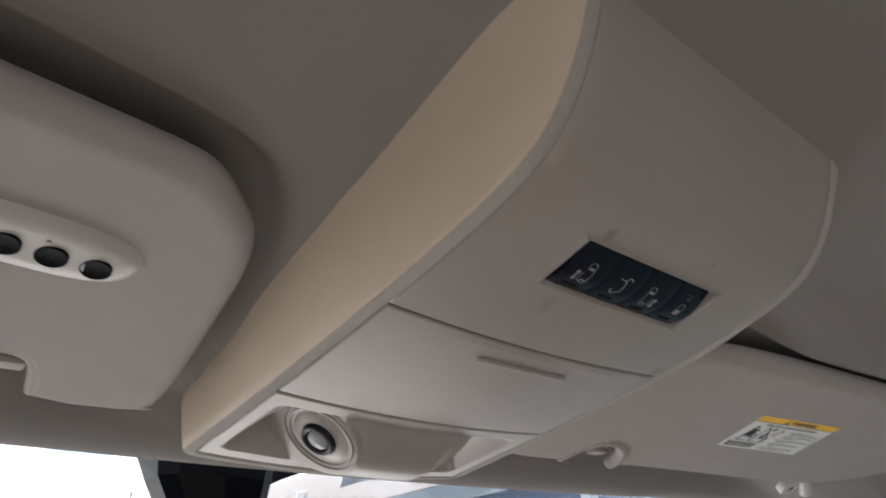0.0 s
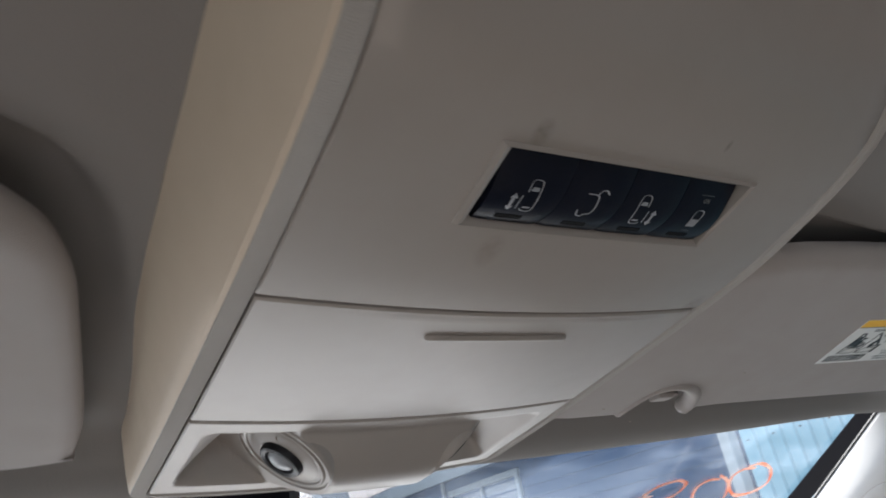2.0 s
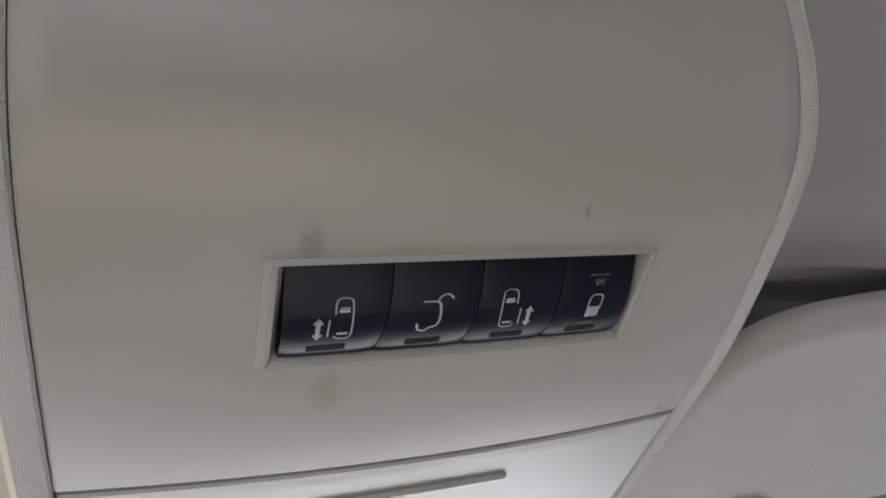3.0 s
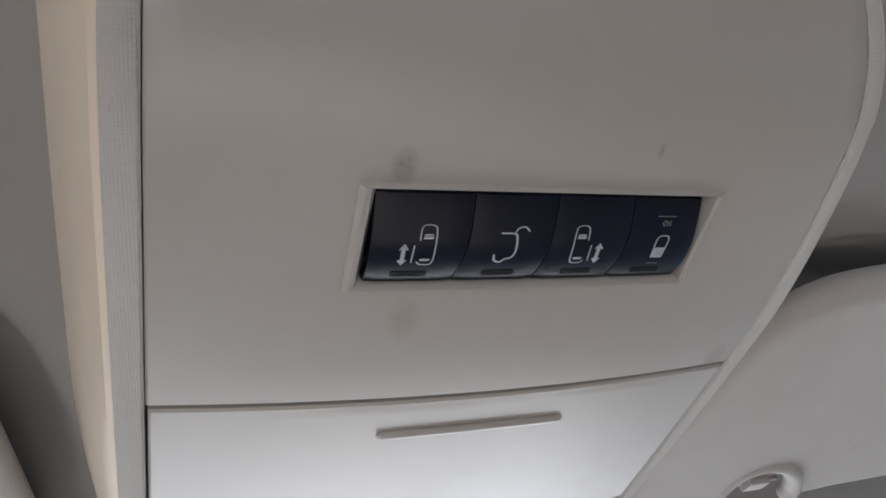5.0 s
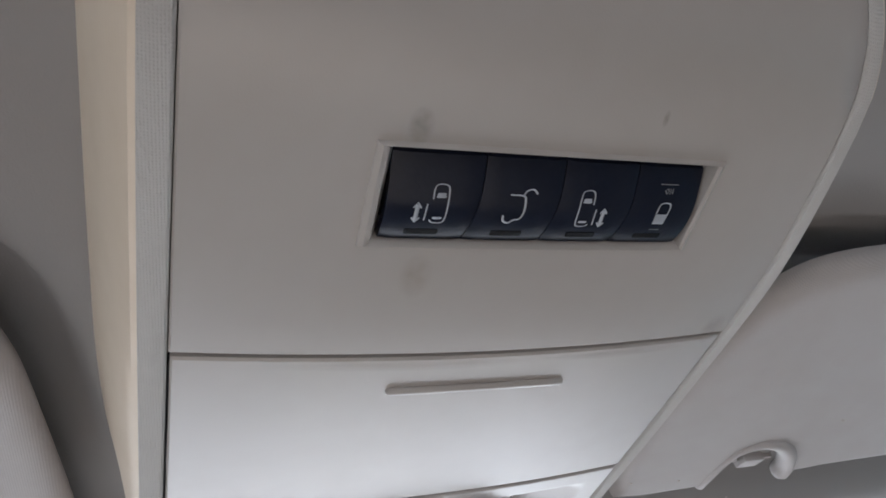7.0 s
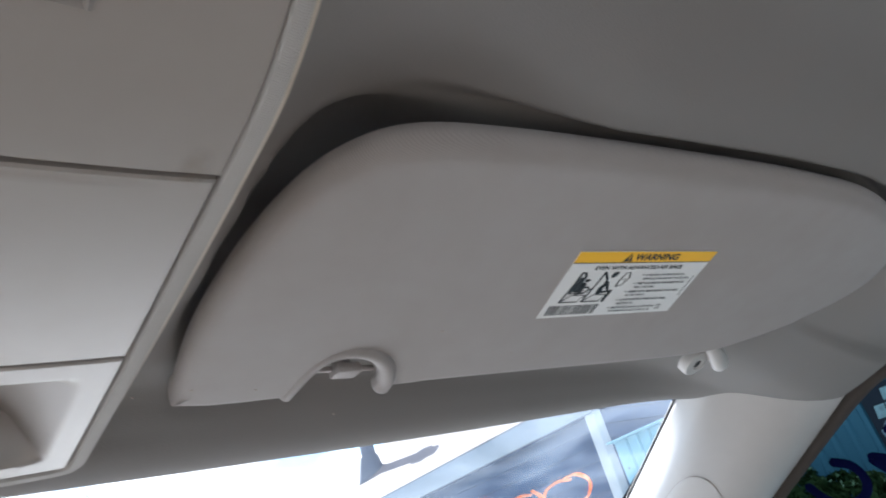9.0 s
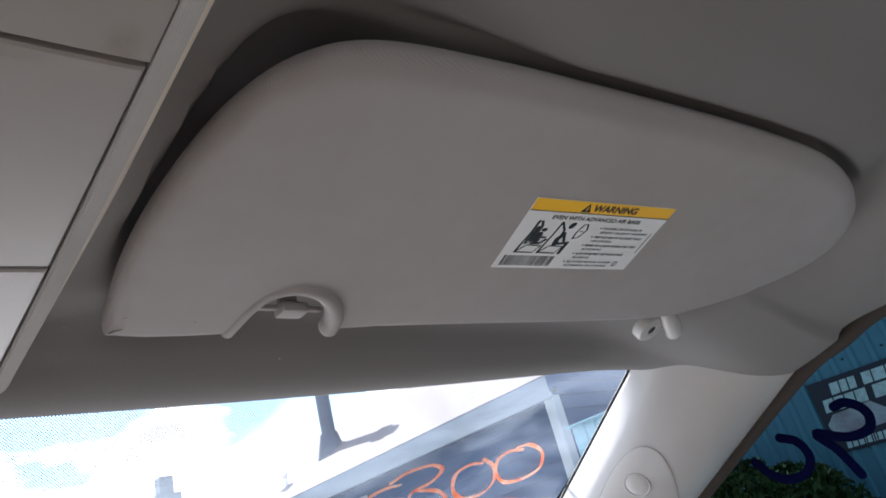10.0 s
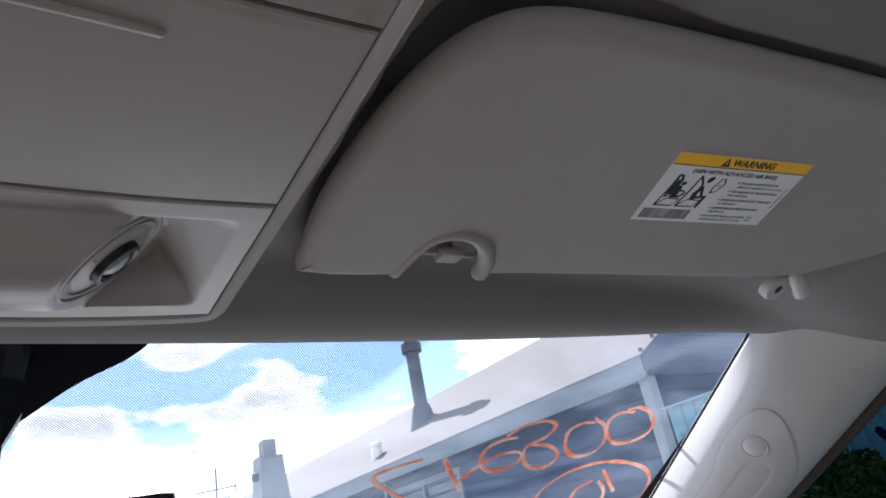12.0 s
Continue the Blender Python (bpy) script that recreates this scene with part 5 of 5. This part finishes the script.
def house():
    """House ahead: lap-sided walls, a deep fascia with gutter, and a pale shingled roof."""
    t = thing("house", "house with dark blue lap siding, pale fascia and pinkish-grey shingled roof", "house")
    far, deep, rise = 70.0, 8.6, 0.60
    bm = box(bmesh.new(), (HX + 0.35, HY + 0.3, 0), (HX + deep, far, EAVE - 0.25))
    part("wall", bm, SIDING, t, smooth=False)
    ridge = EAVE + rise * deep / 2
    bm = bmesh.new()
    a = [(HX, EAVE), (HX + deep / 2, ridge), (HX + deep, EAVE)]
    for y0, y1 in ((HY, far),):
        low = [bm.verts.new((x, y, z)) for y in (y0, y1) for x, z in a]
        up = [bm.verts.new((x, y, z + 0.10)) for y in (y0, y1) for x, z in a]
        for s in (low, up):
            bm.faces.new((s[0], s[1], s[4], s[3]))
            bm.faces.new((s[1], s[2], s[5], s[4]))
        for i, j in ((0, 1), (1, 2), (3, 4), (4, 5)):
            bm.faces.new((low[i], low[j], up[j], up[i]))
        bm.faces.new((low[0], low[3], up[3], up[0]))
        bm.faces.new((low[2], low[5], up[5], up[2]))
    roof = part("roof", bm, SHINGLE, t, "pale pinkish-grey shingled roof", smooth=False)
    # courses of shingles on the slope that faces the yard
    bm = bmesh.new()
    k = 0
    while k * 0.28 < deep / 2 - 0.1:
        x0 = HX + 0.28 * k
        z0 = EAVE + 0.10 + rise * (x0 - HX)
        lo, hi = Vector((x0 - 0.02, 0, z0 + 0.004)), Vector((x0 + 0.27, 0, z0 + rise * 0.29 + 0.006))
        q = [bm.verts.new((p.x, y, p.z)) for y in (HY - 0.02, far) for p in (lo, lo + Vector((0, 0, 0.003)), hi)]
        bm.faces.new((q[1], q[2], q[5], q[4]))
        bm.faces.new((q[0], q[1], q[4], q[3]))
        k += 1
    part("shingle_courses", bm, SHINGLE, roof, smooth=False)
    # fascia with gutter, corner post, gable
    bm = bmesh.new()
    box(bm, (HX - 0.03, HY, EAVE - 0.24), (HX + 0.02, far, EAVE + 0.09), 0.006)
    part("fascia", bm, FASCIA, t, "pale blue-grey fascia board and gutter")
    bm = box(bmesh.new(), (HX + 0.02, HY, EAVE - 0.20), (HX + 0.36, far, EAVE - 0.17))
    part("soffit", bm, SIDING, t, smooth=False)
    bm = box(bmesh.new(), (HX + 0.02, HY + 0.02, 0), (HX + 0.20, HY + 0.20, EAVE - 0.2), 0.01)
    part("corner_post", bm, RENDER, t, "pale corner post")
    for k in range(14):
        z = 0.15 + 0.215 * k
        bm = bmesh.new()
        rows = [[(HX + 0.33, y, z), (HX + 0.315, y, z), (HX + 0.345, y, z + 0.22)] for y in (HY + 0.21, far)]
        skin(rows, bm=bm)
        part("board", bm, SIDING, t, smooth=False)
    for k in range(26):
        z = 0.15 + 0.215 * k
        x0 = HX + 0.21 if z < EAVE else HX + (z - EAVE) / rise + 0.05
        x1 = HX + deep - (x0 - HX)
        if x1 - x0 < 0.3:
            break
        bm = bmesh.new()
        skin([[(x, HY + 0.06, z), (x, HY + 0.045, z), (x, HY + 0.075, z + 0.22)] for x in (x0, x1)], bm=bm)
        part("board", bm, SIDING, t, smooth=False)
    x, y0, y1, z0, z1 = HX + 0.30, 11.95, 14.65, 1.55, 2.80
    win = part("window", box(bmesh.new(), (x + 0.02, y0, z0), (x + 0.05, y1, z1)), PRIVACY_DARK, t, "dark window pane in a pale frame", smooth=False)
    for lo, hi in (((y0 - 0.12, z1), (y1 + 0.12, z1 + 0.13)), ((y0 - 0.12, z0 - 0.12), (y1 + 0.12, z0)), ((y0 - 0.12, z0), (y0, z1)), ((y1, z0), (y1 + 0.12, z1)), (((y0 + y1) / 2 - 0.04, z0), ((y0 + y1) / 2 + 0.04, z1))):
        part("window_frame", box(bmesh.new(), (x - 0.03, lo[0], lo[1]), (x + 0.055, hi[0], hi[1]), 0.004), FASCIA, win)
    part("downspout", tube([(HX + 0.26, 14.95, EAVE - 0.2), (HX + 0.26, 14.95, 0.0)], 0.045, up=(0, 1, 0), sides=8), RENDER, t, "pale downspout")
    part("roof_vent", revolve([(0.16, -0.1), (0.13, 0.25), (0.15, 0.27), (0.15, 0.36), (0.001, 0.40)], Matrix.Translation((8.95, 16.2, EAVE + 0.10 + rise * (8.95 - HX))), 12), WHITE_PAINT, roof, "short white vent pipe")
    bm = bmesh.new()
    for s in (-1, 1):
        q = [(HX + deep / 2 + s * (deep / 2 + 0.02), EAVE - 0.16), (HX + deep / 2, ridge - 0.14), (HX + deep / 2, ridge + 0.08), (HX + deep / 2 + s * (deep / 2 + 0.02), EAVE + 0.08)]
        plate(q, lambda u, v, h: Vector((u, HY - 0.02 + h, v)), 0.05, bm)
    part("rake_board", bm, SIDING, t, smooth=False)
    return roof


house()


def roof_mast():
    t = thing("roof_mast", "weathered grey service mast standing on the shingled roof", "mast")
    x, y = 10.0, 15.35
    base = EAVE + 0.10 + 0.60 * (x - HX)
    part("pipe", revolve([(0.21, -0.1), (0.21, 0.35), (0.19, 0.38), (0.185, 2.0), (0.18, 2.45), (0.001, 2.5)], Matrix.Translation((x, y, base)), 16), GALV, t)
    part("boot", revolve([(0.40, -0.20), (0.32, 0.10), (0.24, 0.42), (0.22, 0.46), (0.19, 0.46)], Matrix.Translation((x, y, base)), 16), GALV, t, "lead flashing boot")
    part("collar", revolve([(0.18, 1.90), (0.28, 1.92), (0.28, 2.16), (0.18, 2.18)], Matrix.Translation((x, y, base)), 16), GALV, t)


roof_mast()


def chimney():
    t = thing("chimney", "pale rendered square chimney with a narrow cap", "chimney")
    x, y = 7.35, 19.8
    bm = bmesh.new()
    rows = [[(x + s * w, y + r * w, z) for s, r in ((-1, -1), (1, -1), (1, 1), (-1, 1))] for z, w in ((0, 0.48), (3.6, 0.42), (4.75, 0.33), (4.85, 0.33), (4.86, 0.19), (5.32, 0.19), (5.34, 0.17))]
    bm, g = skin(rows, True)
    bm.faces.new(g[-1])
    part("shaft", bm, RENDER, t, smooth=False)
    part("meter", revolve([(0.12, 0), (0.12, 0.12), (0.001, 0.14)], Matrix.Translation((x - 0.4, y - 0.1, 4.3)) @ pose(0, 0, 0, 0, -90, 0), 14), GALV, t)


chimney()


def antenna():
    t = thing("antenna", "thin roof antenna with cross bars", "antenna")
    x, y = 5.6, 19.0
    bm = tube([(x, y, 0), (x, y, 4.55)], 0.025, up=(0, 1, 0), sides=6)
    part("pole", bm, GALV, t)
    for z, w in ((4.0, 0.55), (3.75, 0.35)):
        part("cross_bar", tube([(x - w, y, z - 0.05), (x + w, y, z + 0.05)], 0.018, sides=6), GALV, t)
    part("side_rod", tube([(x + 0.5, y, 3.7), (x + 0.5, y, 4.3)], 0.014, up=(0, 1, 0), sides=6), GALV, t)


antenna()


def shrub():
    t = thing("shrub", "dense dark green shrub with sunlit top leaves", "shrub")
    rng = random.Random(4)
    c = Vector((5.9, 2.75, 0.0))
    verts, faces = [], []
    for _ in range(9000):
        a, z = rng.uniform(0, 2 * math.pi), 1.46 * rng.random() ** 0.6
        r = 0.42 * math.sqrt(max(0.05, 1 - (z / 1.62) ** 4)) * (0.75 + 0.35 * noise.noise(Vector((math.cos(a) * 2, math.sin(a) * 2, z * 3)))) * rng.uniform(0.75, 1.08)
        p = c + Vector((r * math.cos(a), r * math.sin(a) * 2.3, z * (1 + 0.10 * math.sin(a)) + 0.08 * noise.noise(Vector((a * 2, z, 3)))))
        d = Vector((rng.gauss(0, 1), rng.gauss(0, 1), rng.gauss(0.4, 1))).normalized()
        s = d.cross(Vector((rng.gauss(0, 1), rng.gauss(0, 1), rng.gauss(0, 1)))).normalized()
        l, w = rng.uniform(0.03, 0.055), rng.uniform(0.012, 0.022)
        i = len(verts)
        verts += [tuple(q) for q in (p - d * l, p + s * w, p + d * l, p - s * w)]
        faces.append((i, i + 1, i + 2, i + 3))
    me = bpy.data.meshes.new("crown")
    me.from_pydata(verts, [], faces)
    me.materials.append(LEAF)
    crown = new("crown", me)
    crown.parent = t
    for k in range(5):
        a = k * 1.26
        part("stem", tube([c + Vector((0.05 * math.cos(a), 0.05 * math.sin(a), -0.02)), c + Vector((0.15 * math.cos(a), 0.15 * math.sin(a), 0.6)), c + Vector((0.22 * math.cos(a), 0.22 * math.sin(a), 1.2))], [0.025, 0.02, 0.008], up=(0, 1, 0), sides=6), BARK, t)


shrub()
